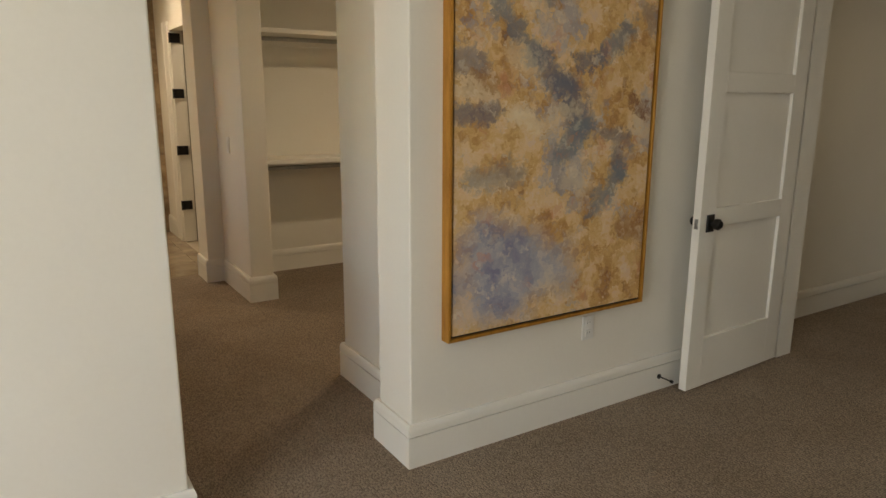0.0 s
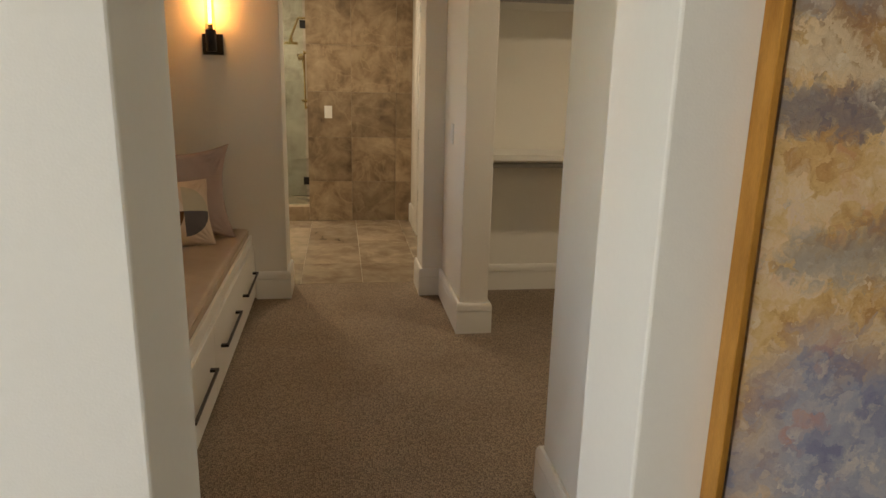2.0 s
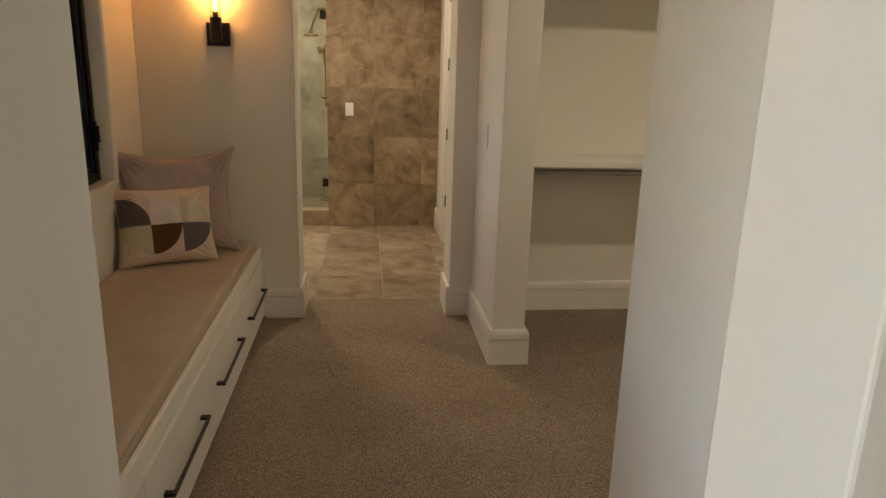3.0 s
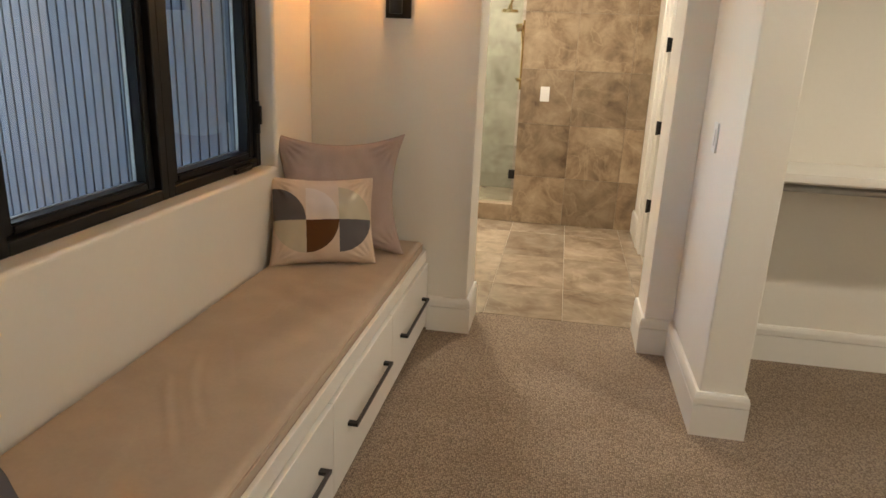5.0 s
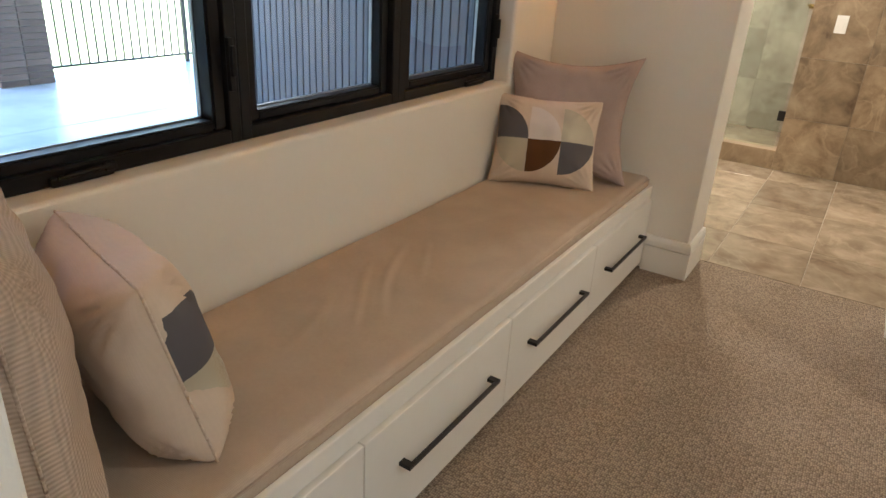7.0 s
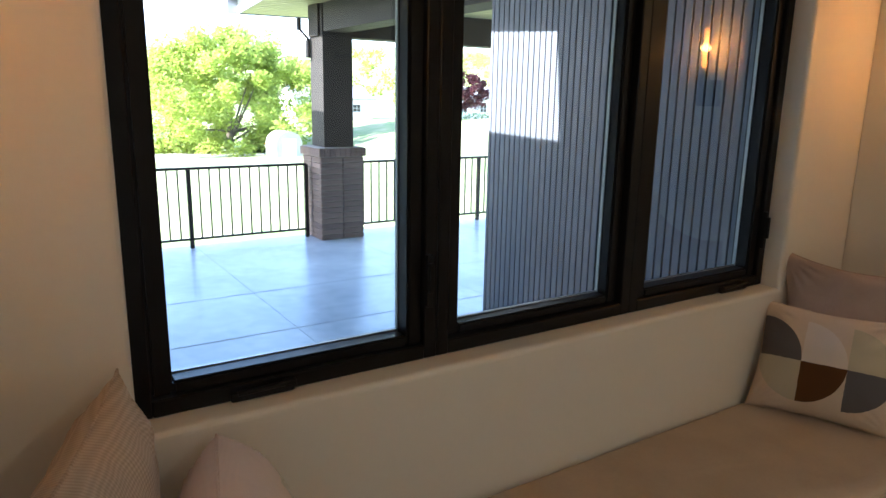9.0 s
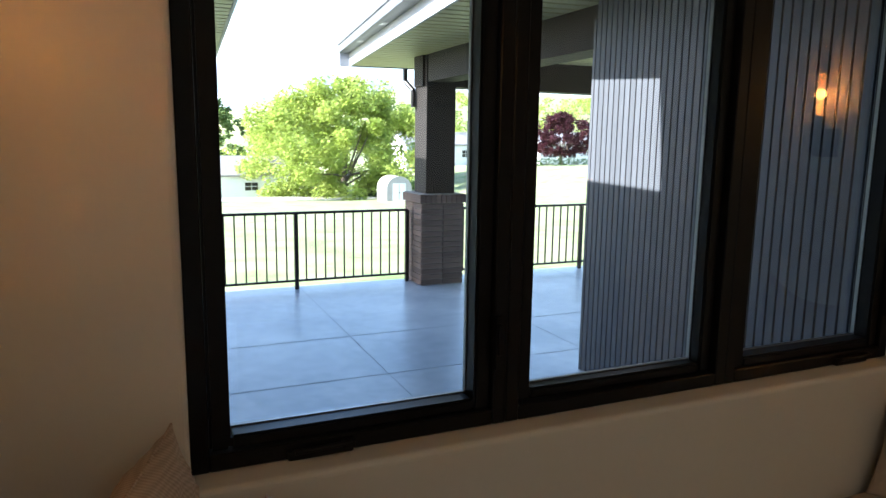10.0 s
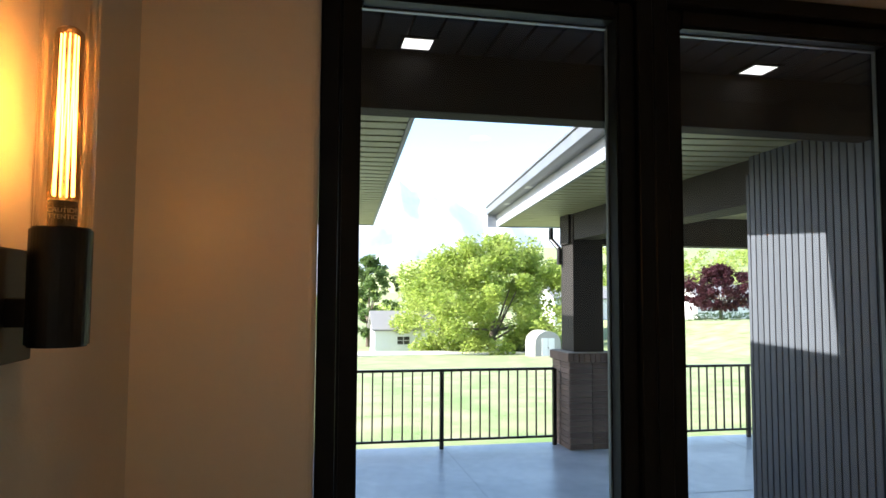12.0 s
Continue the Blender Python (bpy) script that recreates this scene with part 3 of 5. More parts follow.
def canvas_material():
    """Loose abstract painting: ochre and peach ground, slate blue clouds, broken brush marks."""
    m = bpy.data.materials.new("abstract_canvas")
    m.use_nodes = True
    n, l = m.node_tree.nodes, m.node_tree.links
    p = n["Principled BSDF"]
    p.inputs["Roughness"].default_value = 0.55
    tc = n.new("ShaderNodeTexCoord")
    # loose dabs: the coordinates are pulled towards jittered cell centres
    jit = n.new("ShaderNodeTexNoise")
    jit.inputs["Scale"].default_value = 30
    jit.inputs["Detail"].default_value = 4
    l.new(tc.outputs["Object"], jit.inputs["Vector"])
    ja = n.new("ShaderNodeVectorMath")
    ja.operation = "MULTIPLY_ADD"
    ja.inputs[1].default_value = (0.10, 0.10, 0.10)
    l.new(jit.outputs["Color"], ja.inputs[0])
    l.new(tc.outputs["Object"], ja.inputs[2])
    vo = n.new("ShaderNodeTexVoronoi")
    vo.inputs["Scale"].default_value = 34
    l.new(ja.outputs[0], vo.inputs["Vector"])
    dab = n.new("ShaderNodeMix")
    dab.data_type = "VECTOR"
    dab.inputs["Factor"].default_value = 0.6
    l.new(ja.outputs[0], dab.inputs["A"])
    l.new(vo.outputs["Position"], dab.inputs["B"])

    def tex(scale, detail, off, dist=0.6, rough=0.6):
        mp = n.new("ShaderNodeMapping")
        mp.inputs["Location"].default_value = off
        l.new(dab.outputs["Result"], mp.inputs[0])
        t = n.new("ShaderNodeTexNoise")
        t.inputs["Scale"].default_value = scale
        t.inputs["Detail"].default_value = detail
        t.inputs["Distortion"].default_value = dist
        t.inputs["Roughness"].default_value = rough
        l.new(mp.outputs[0], t.inputs["Vector"])
        return t.outputs[0]

    def ramp(src, stops):
        r = n.new("ShaderNodeValToRGB")
        e = r.color_ramp.elements
        e[0].position, e[0].color = stops[0][0], (*stops[0][1], 1)
        e[1].position, e[1].color = stops[-1][0], (*stops[-1][1], 1)
        for q, c in stops[1:-1]:
            k = e.new(q)
            k.color = (*c, 1)
        l.new(src, r.inputs[0])
        return r.outputs[0]

    def mix(fac, a, b):
        x = n.new("ShaderNodeMix")
        x.data_type = "RGBA"
        l.new(fac, x.inputs["Factor"])
        l.new(a, x.inputs["A"])
        l.new(b, x.inputs["B"])
        return x.outputs["Result"]

    ground = ramp(tex(6.5, 9, (3, 1, 7), 0.3, 0.70), [(0.32, (0.30, 0.14, 0.05)), (0.42, (0.52, 0.28, 0.09)), (0.50, (0.68, 0.44, 0.18)), (0.58, (0.76, 0.55, 0.32)), (0.70, (0.70, 0.52, 0.40))])
    blue = ramp(tex(6.5, 7, (1, 5, 2), 0.3), [(0.3, (0.19, 0.21, 0.29)), (0.5, (0.33, 0.35, 0.42)), (0.68, (0.55, 0.52, 0.48))])
    mask = ramp(tex(2.9, 8, (8.6, 2, 1.4), 0.45, 0.70), [(0.53, (0, 0, 0)), (0.60, (0.7, 0.7, 0.7))])
    c = mix(mask, ground, blue)
    # a larger blue passage low on the canvas
    sep = n.new("ShaderNodeSeparateXYZ")
    l.new(tc.outputs["Object"], sep.inputs[0])
    mp2 = n.new("ShaderNodeVectorMath")
    mp2.operation = "DISTANCE"
    mp2.inputs[1].default_value = (0.30, 0, 0.26)
    sc = n.new("ShaderNodeMapping")
    sc.inputs["Scale"].default_value = (0.75, 0, 1.25)
    sc.inputs["Location"].default_value = (0.06, 0, -0.06)
    l.new(tc.outputs["Object"], sc.inputs[0])
    l.new(sc.outputs[0], mp2.inputs[0])
    nz = n.new("ShaderNodeMath")
    nz.operation = "MULTIPLY_ADD"
    nz.inputs[1].default_value = 0.55
    l.new(tex(5.0, 7, (2, 2, 2), 0.2), nz.inputs[0])
    l.new(mp2.outputs["Value"], nz.inputs[2])
    low = ramp(nz.outputs[0], [(0.42, (0.9, 0.9, 0.9)), (0.60, (0, 0, 0))])
    deep = ramp(tex(7, 7, (4, 4, 9), 0.2), [(0.34, (0.16, 0.19, 0.33)), (0.5, (0.34, 0.36, 0.44)), (0.66, (0.60, 0.54, 0.48))])
    c = mix(low, c, deep)
    # broken brush strokes: a rough-edged distance to short lines
    shake = n.new("ShaderNodeTexNoise")
    shake.inputs["Scale"].default_value = 13
    shake.inputs["Detail"].default_value = 7
    shake.inputs["Roughness"].default_value = 0.72
    l.new(dab.outputs["Result"], shake.inputs["Vector"])
    shaken = n.new("ShaderNodeVectorMath")
    shaken.operation = "MULTIPLY_ADD"
    shaken.inputs[1].default_value = (0.26, 0, 0.26)
    l.new(shake.outputs["Color"], shaken.inputs[0])
    l.new(tc.outputs["Object"], shaken.inputs[2])

    def vec(op, a, b=None, scale=None):
        q = n.new("ShaderNodeVectorMath")
        q.operation = op
        l.new(a, q.inputs[0])
        if isinstance(b, tuple):
            q.inputs[1].default_value = b
        elif b is not None:
            l.new(b, q.inputs[1])
        if scale is not None:
            l.new(scale, q.inputs["Scale"])
        return q.outputs["Value"] if op in ("DOT_PRODUCT", "LENGTH") else q.outputs[0]

    def stroke(x0, z0, x1, z1, r, colour, strength):
        nonlocal c
        d = Vector((x1 - x0, 0, z1 - z0))
        rel = vec("SUBTRACT", shaken.outputs[0], (x0 + 0.13, 0, z0 + 0.13))
        flat = vec("MULTIPLY", rel, (1, 0, 1))
        k = n.new("ShaderNodeMath")
        k.operation = "MULTIPLY"
        k.use_clamp = True
        l.new(vec("DOT_PRODUCT", flat, (d.x, 0, d.z)), k.inputs[0])
        k.inputs[1].default_value = 1 / d.length_squared
        cn = n.new("ShaderNodeCombineXYZ")
        cn.inputs[0].default_value, cn.inputs[2].default_value = d.x, d.z
        dist = vec("LENGTH", vec("SUBTRACT", flat, vec("SCALE", cn.outputs[0], None, k.outputs[0])))
        col = n.new("ShaderNodeRGB")
        col.outputs[0].default_value = (*colour, 1)
        f = strength
        c = mix(ramp(dist, [(0.0, (f, f, f)), (r * 0.6, (f * 0.8, f * 0.8, f * 0.8)), (r * 1.15, (0, 0, 0))]), c, col.outputs[0])

    SLATE, TEAL, UMBER, PALE = (0.13, 0.14, 0.19), (0.17, 0.205, 0.24), (0.24, 0.10, 0.04), (0.80, 0.66, 0.45)
    for q in ((0.30, 1.52, 0.45, 1.36, 0.07, TEAL, 0.7), (0.18, 1.34, 0.42, 1.10, 0.05, TEAL, 0.8), (0.42, 1.10, 0.56, 1.00, 0.06, SLATE, 0.85),
              (0.56, 1.00, 0.68, 0.84, 0.075, SLATE, 0.9), (0.68, 0.84, 0.55, 0.72, 0.055, TEAL, 0.85), (0.92, 1.25, 0.78, 1.13, 0.055, TEAL, 0.85),
              (0.78, 1.13, 0.62, 1.10, 0.035, SLATE, 0.8), (0.80, 0.80, 0.95, 0.78, 0.04, SLATE, 0.7), (0.88, 0.72, 0.91, 0.63, 0.045, SLATE, 0.75),
              (0.91, 0.63, 0.76, 0.48, 0.05, TEAL, 0.8), (0.97, 0.94, 1.05, 0.90, 0.035, UMBER, 0.9), (1.18, 0.95, 1.20, 0.70, 0.05, TEAL, 0.7),
              (0.02, 1.10, 0.12, 1.08, 0.06, SLATE, 0.7), (0.03, 0.89, 0.20, 0.90, 0.05, SLATE, 0.75), (0.10, 0.64, 0.30, 0.66, 0.06, TEAL, 0.6),
              (0.75, 1.62, 0.95, 1.45, 0.06, TEAL, 0.7), (1.00, 1.35, 1.15, 1.22, 0.05, SLATE, 0.5), (1.13, 1.33, 1.17, 1.28, 0.06, UMBER, 0.7),
              (1.08, 1.05, 1.11, 1.02, 0.035, (0.45, 0.10, 0.05), 0.8), (0.10, 1.02, 0.22, 0.99, 0.05, UMBER, 0.55), (0.95, 0.40, 1.12, 0.30, 0.06, UMBER, 0.6),
              (0.30, 0.90, 0.42, 0.86, 0.045, PALE, 0.75), (0.62, 0.92, 0.46, 0.84, 0.04, PALE, 0.5), (0.98, 0.86, 1.08, 0.80, 0.05, PALE, 0.6),
              (0.30, 1.12, 0.40, 1.06, 0.06, PALE, 0.5), (0.05, 1.00, 0.20, 0.96, 0.035, PALE, 0.6), (0.60, 0.62, 0.72, 0.58, 0.05, PALE, 0.5)):
        stroke(*q)
    red = ramp(tex(7.5, 6, (6, 9, 3), 0.2), [(0.58, (0, 0, 0)), (0.70, (0.6, 0.6, 0.6))])
    rc = n.new("ShaderNodeRGB")
    rc.outputs[0].default_value = (0.58, 0.25, 0.13, 1)
    c = mix(red, c, rc.outputs[0])
    pale = ramp(tex(16, 6, (0.4, 7, 5), 0.2, 0.7), [(0.54, (0, 0, 0)), (0.70, (0.65, 0.65, 0.65))])
    pc = n.new("ShaderNodeRGB")
    pc.outputs[0].default_value = (0.82, 0.70, 0.52, 1)
    c = mix(pale, c, pc.outputs[0])
    l.new(c, p.inputs["Base Color"])
    bp = n.new("ShaderNodeBump")
    bp.inputs["Strength"].default_value = 0.6
    bp.inputs["Distance"].default_value = 0.004
    l.new(tex(48, 5, (0, 0, 0), 1.2, 0.7), bp.inputs["Height"])
    l.new(bp.outputs[0], p.inputs["Normal"])
    return m


art = thing("painting", (1.540, 2.225, 0.515), "large abstract ochre and blue canvas in a gilt frame", "painting")
AW, AH, AD = 1.110, 1.70, 0.052
part("canvas", block(0.024, AW - 0.024, 0.008, AD - 0.006, 0.024, AH - 0.024), canvas_material(), art, "abstract painted canvas with thick brush marks")
part("backing", block(0.010, AW - 0.010, 0.016, AD - 0.001, 0.010, AH - 0.010), BRONZE, art, "dark gap around the canvas")
for a in ((0, 0.014, 0, AH), (AW - 0.014, AW, 0, AH), (0.014, AW - 0.014, 0, 0.014), (0.014, AW - 0.014, AH - 0.014, AH)):
    part("frame_rail", block(a[0], a[1], 0, AD, a[2], a[3], 0.002), GOLD, art)

PLATE = material("white_plastic", (0.78, 0.77, 0.73), (0.76, 0.75, 0.71), 5, 0.35)
out = thing("wall_outlet", (2.345, 2.2775, 0.425), "white double power outlet on the wall", "outlet")
part("cover_plate", block(-0.036, 0.036, -0.007, 0, -0.058, 0.058, 0.003), PLATE, out)
for z in (-0.024, 0.024):
    f = merge(block(-0.017, 0.017, -0.010, -0.005, z - 0.015, z + 0.015, 0.002))
    rc = part("receptacle", f, PLATE, out)
    part("slot", merge(block(-0.008, -0.006, -0.0105, -0.0095, z - 0.002, z + 0.007), block(0.006, 0.008, -0.0105, -0.0095, z - 0.002, z + 0.007)), BRONZE, rc)

sw = thing("light_switch", (0.745, 8.0665, 1.09), "white rocker light switch on marble tile", "switch")
part("cover_plate", block(-0.037, 0.037, -0.007, 0, -0.06, 0.06, 0.003), PLATE, sw)
part("rocker", block(-0.017, 0.017, -0.011, -0.005, -0.033, 0.033, 0.002), PLATE, sw)
sw2 = thing("light_switch", (1.529, 5.27, 1.12), "white rocker light switch on painted wall stub", "switch", rz=-90)
part("cover_plate", block(-0.037, 0.037, -0.007, 0, -0.06, 0.06, 0.003), PLATE, sw2)
part("rocker", block(-0.017, 0.017, -0.011, -0.005, -0.033, 0.033, 0.002), PLATE, sw2)

stop = thing("door_stop", (2.85, 2.256, 0.075), "black baseboard door stop", "door stop")
part("rod", rod((0, 0, 0), (0, -0.075, 0), 0.0035, 10), BRONZE, stop)
part("tip", rod((0, -0.075, 0), (0, -0.088, 0), 0.008, 12), BRONZE, stop, "black rubber tip")
part("flange", rod((0, 0.0, 0), (0, -0.005, 0), 0.013, 14), BRONZE, stop)


def door_leaf():
    """Three-panel shaker leaf, 0.905 wide and 2.44 high; local x runs from the free edge to the hinges."""
    W, H, T = 0.835, 2.43, 0.042
    d = thing("bedroom_door", (2.932, 2.150, 0.012), "open white three-panel shaker door with black knob", "door", rz=2.8)
    st = 0.118
    rails = [(0.0, 0.262), (0.842, 0.935), (1.49, 1.585), (2.31, H)]
    bm = bmesh.new()
    box(bm, 0, st, 0, T, 0, H)
    box(bm, W - st, W, 0, T, 0, H)
    for a, b in rails:
        box(bm, st, W - st, 0, T, a, b)
    bmesh.ops.bevel(bm, geom=list(bm.edges), offset=0.0012, segments=1, affect="EDGES")
    part("leaf_frame", bm, TRIM, d)
    for (a0, a), (b, b1) in zip(rails, rails[1:]):
        part("panel", block(st - 0.004, W - st + 0.004, 0.0165, T - 0.0165, a - 0.004, b + 0.004), TRIM, d)
    part("rosette", block(0.050, 0.106, -0.008, 0.001, 0.822, 0.908, 0.002), BRONZE, d)
    part("rosette", block(0.052, 0.108, T - 0.001, T + 0.008, 0.835, 0.895, 0.002), BRONZE, d)
    for s in (-1, 1):
        y0 = -0.008 if s < 0 else T + 0.008
        kb = merge(rod((0.08, y0, 0.865), (0.08, y0 + s * 0.022, 0.865), 0.011, 16), rod((0.08, y0 + s * 0.022, 0.865), (0.08, y0 + s * 0.040, 0.865), 0.026, 24, 0.028), rod((0.08, y0 + s * 0.040, 0.865), (0.08, y0 + s * 0.052, 0.865), 0.028, 24, 0.018))
        part("knob", kb, BRONZE, d, "round black door knob")
    part("latch_plate", merge(block(-0.0015, 0.001, 0.011, 0.031, 0.84, 0.89), rod((-0.010, 0.021, 0.865), (0.002, 0.021, 0.865), 0.007, 12)), STEEL, d, "steel latch plate on the door edge")
    for z in (0.2, 0.85, 1.5, 2.2):
        part("hinge", merge(rod((W + 0.006, T + 0.004, z), (W + 0.006, T + 0.004, z + 0.09), 0.006, 10), block(W - 0.03, W + 0.004, T - 0.001, T + 0.0015, z, z + 0.09)), BRONZE, d)
    return d


door_leaf()
casing = structure("trim_door", merge(block(3.785, 3.80, 2.235, 2.256, 0, 2.53, 0.003), block(3.778, 3.80, 1.13, 1.22, 0, 2.53, 0.003), block(3.778, 3.80, 1.22, 2.235, 2.44, 2.53, 0.003), block(3.80, 3.94, 2.20, 2.216, 0, 2.44), block(3.80, 3.94, 1.219, 1.235, 0, 2.44)), TRIM, "white painted door casing and jamb", "trim")

# ---- closet shelves ----
for z in (0.958, 1.952):
    sh = thing("closet_shelf", (0, 0, 0), "white painted closet shelf with steel hanging rod", "shelf", "closet shelves")
    part("board", block(1.698, 3.945, 5.315, 5.676, z, z + 0.03, 0.002), TRIM, sh)
    part("cleat", block(1.698, 3.945, 5.656, 5.675, z - 0.075, z - 0.001, 0.002), TRIM, sh)
    part("edge_strip", block(1.698, 3.945, 5.307, 5.315, z - 0.005, z + 0.031, 0.002), TRIM, sh)
    part("hanging_rod", rod((1.700, 5.39, z - 0.042), (3.94, 5.39, z - 0.042), 0.016, 20), STEEL, sh, "steel hanging rod", True)
    for x in (1.712, 2.55, 3.9):
        part("rod_bracket", block(x - 0.004, x + 0.004, 5.375, 5.405, z - 0.055, z + 0.001), STEEL, sh)

# ---- bathroom ----
rm = structure("trim_bath_door", merge(block(1.550, 1.571, 7.37, 7.56, 0, 2.19, 0.003), block(1.543, 1.572, 7.55, 7.58, 0, 2.19, 0.004), block(1.571, 1.69, 7.34, 7.361, 0, 2.1, 0.002)), TRIM, "white painted door casing in bathroom", "trim")
bd = thing("bathroom_door", (1.685, 7.33, 0.012), "open white bathroom door on black hinges", "door")
part("leaf", block(0.01, 0.80, -0.045, -0.003, 0, 2.07, 0.002), TRIM, bd)
for z in (0.37, 0.93, 1.49, 2.02):
    part("hinge", merge(block(-0.115, -0.02, -0.002, 0.0095, z - 0.045, z + 0.045, 0.001), rod((-0.12, -0.004, z - 0.048), (-0.12, -0.004, z + 0.048), 0.009, 12)), BRONZE, bd, "black door hinge")
structure("shower_curb", block(-1.6, 0.543, 8.07, 8.23, -0.006, 0.145, 0.004), MARBLE_WALL, "marble shower curb", "curb")
structure("shower_floor", block(-1.6, 0.543, 8.23, 9.40, -0.1, 0.03), MARBLE_FLOOR, "marble shower floor", "floor")
sg = thing("shower_screen", (0, 0, 0), "frameless glass shower screen on a marble curb", "shower screen")
gp = part("pane", block(-0.22, 0.515, 8.146, 8.156, 0.15, 2.2, 0.001), SHOWER_GLASS, sg)
gp.visible_shadow = False
gp = part("pane", block(-1.59, -0.225, 8.146, 8.156, 0.15, 2.2, 0.001), SHOWER_GLASS, sg)
gp.visible_shadow = False
for z in (0.39, 1.9):
    part("clip", block(0.487, 0.543, 8.136, 8.166, z - 0.03, z + 0.045, 0.002), BRONZE, sg, "dark glass clip")
hd = thing("overhead_shower", (0.545, 8.65, 1.75), "polished brass overhead shower rose on an arm", "shower head")
part("arm", merge(rod((0, 0, 0.25), (-0.10, 0, 0.25), 0.011), rod((-0.10, 0, 0.25), (-0.18, 0, 0.05), 0.011), rod((0, 0, 0.25), (-0.012, 0, 0.25), 0.03, 20)), BRASS, hd, smooth=False)
part("rose", merge(rod((-0.18, 0, -0.012), (-0.18, 0, 0.012), 0.075, 32, 0.07), rod((-0.18, 0, 0.012), (-0.18, 0, 0.05), 0.02, 16)), BRASS, hd)
hs = thing("hand_shower", (0.545, 8.70, 1.63), "brass hand shower on a slide bar", "hand shower")
part("slide_bar", merge(rod((-0.05, 0, -0.55), (-0.05, 0, 0.05), 0.009), rod((0, 0, 0.03), (-0.05, 0, 0.03), 0.012), rod((0, 0, -0.53), (-0.05, 0, -0.53), 0.012)), BRASS, hs)
part("spray_head", merge(rod((-0.06, 0, 0.0), (-0.115, 0, -0.02), 0.028, 20, 0.036), rod((-0.05, 0, -0.16), (-0.07, 0, 0.0), 0.011)), BRASS, hs)
vl = thing("shower_valve", (0.545, 8.35, 1.18), "brass lever shower valve", "valve")
part("plate", rod((0, 0, 0), (-0.012, 0, 0), 0.055, 28), BRASS, vl)
part("lever", merge(rod((-0.012, 0, 0), (-0.06, 0, 0), 0.016), rod((-0.052, 0, 0), (-0.06, -0.075, 0.01), 0.007)), BRASS, vl)

# unseen recessed ceiling lights: closet and bathroom inferred, shower and hall ones added
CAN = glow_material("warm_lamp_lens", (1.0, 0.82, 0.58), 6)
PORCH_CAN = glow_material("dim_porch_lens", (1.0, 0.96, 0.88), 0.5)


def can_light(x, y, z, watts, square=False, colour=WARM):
    c = thing("recessed_light", (x, y, z), "round white recessed ceiling light, out of view" if not square else "square recessed porch light", "ceiling light")
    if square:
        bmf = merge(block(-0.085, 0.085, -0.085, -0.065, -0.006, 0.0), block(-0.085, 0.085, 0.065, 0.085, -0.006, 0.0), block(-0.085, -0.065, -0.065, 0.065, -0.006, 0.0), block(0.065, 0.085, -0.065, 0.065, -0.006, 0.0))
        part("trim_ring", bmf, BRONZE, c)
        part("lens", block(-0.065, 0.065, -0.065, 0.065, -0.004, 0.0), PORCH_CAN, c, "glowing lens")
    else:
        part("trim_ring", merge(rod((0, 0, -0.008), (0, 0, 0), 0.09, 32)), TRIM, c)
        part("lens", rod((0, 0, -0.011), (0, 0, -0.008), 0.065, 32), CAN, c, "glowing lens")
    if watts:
        d = bpy.data.lights.new("unseen_recessed_lamp", "SPOT")
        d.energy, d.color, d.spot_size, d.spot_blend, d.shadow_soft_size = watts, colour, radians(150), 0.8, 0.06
        ob = new("unseen_recessed_lamp", d)
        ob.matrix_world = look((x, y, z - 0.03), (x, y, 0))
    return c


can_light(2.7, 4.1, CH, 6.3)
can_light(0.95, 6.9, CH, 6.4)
# added to brighten the shower
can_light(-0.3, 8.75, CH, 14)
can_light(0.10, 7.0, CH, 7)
# added fill for the hall, no known fitting
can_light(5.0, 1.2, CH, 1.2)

# ---- pillows ----


def pillow_mesh(w, h, t, seed, sag=0.06, n=56, fat=2.8, blunt=0.0):
    """A stuffed cover: pinched corners, bowed-in edges, soft creases. Local x across, y up, z out of the front."""
    bm = bmesh.new()

    def pt(u, v, side):
        ex = 1 - sag * (1 - v * v) * abs(u) ** 3
        ey = 1 - sag * (1 - u * u) * abs(v) ** 3
        rc = 1 - blunt * abs(u * v) ** 6
        x, y = u * w / 2 * ex * rc, v * h / 2 * ey * rc
        d = ((1 - abs(u) ** fat) * (1 - abs(v) ** fat))
        z = t / 2 * max(0, d) ** 0.5
        cr = noise.noise((x * 7 + seed, y * 5, seed)) * 0.012 + noise.noise((x * 18, y * 14 + seed, seed)) * 0.007
        for cu, cv in ((-1, -1), (1, -1), (-1, 1), (1, 1)):
            a = math.atan2(v - cv, u - cu)
            r = math.hypot(u - cu, v - cv)
            cr += 0.010 * math.sin(a * 22 + seed) * math.exp(-((r - 0.30) / 0.2) ** 2)
        return (x, y, side * (z + cr * min(1, d * 3)))
    grids = []
    for s in (1, -1):
        grids.append([[bm.verts.new(pt(-1 + 2 * i / n, -1 + 2 * j / n, s)) for j in range(n + 1)] for i in range(n + 1)])
    for g, s in zip(grids, (1, -1)):
        for i in range(n):
            for j in range(n):
                q = (g[i][j], g[i + 1][j], g[i + 1][j + 1], g[i][j + 1])
                bm.faces.new(q if s > 0 else q[::-1])
    bmesh.ops.remove_doubles(bm, verts=bm.verts, dist=0.0006)
    return bm


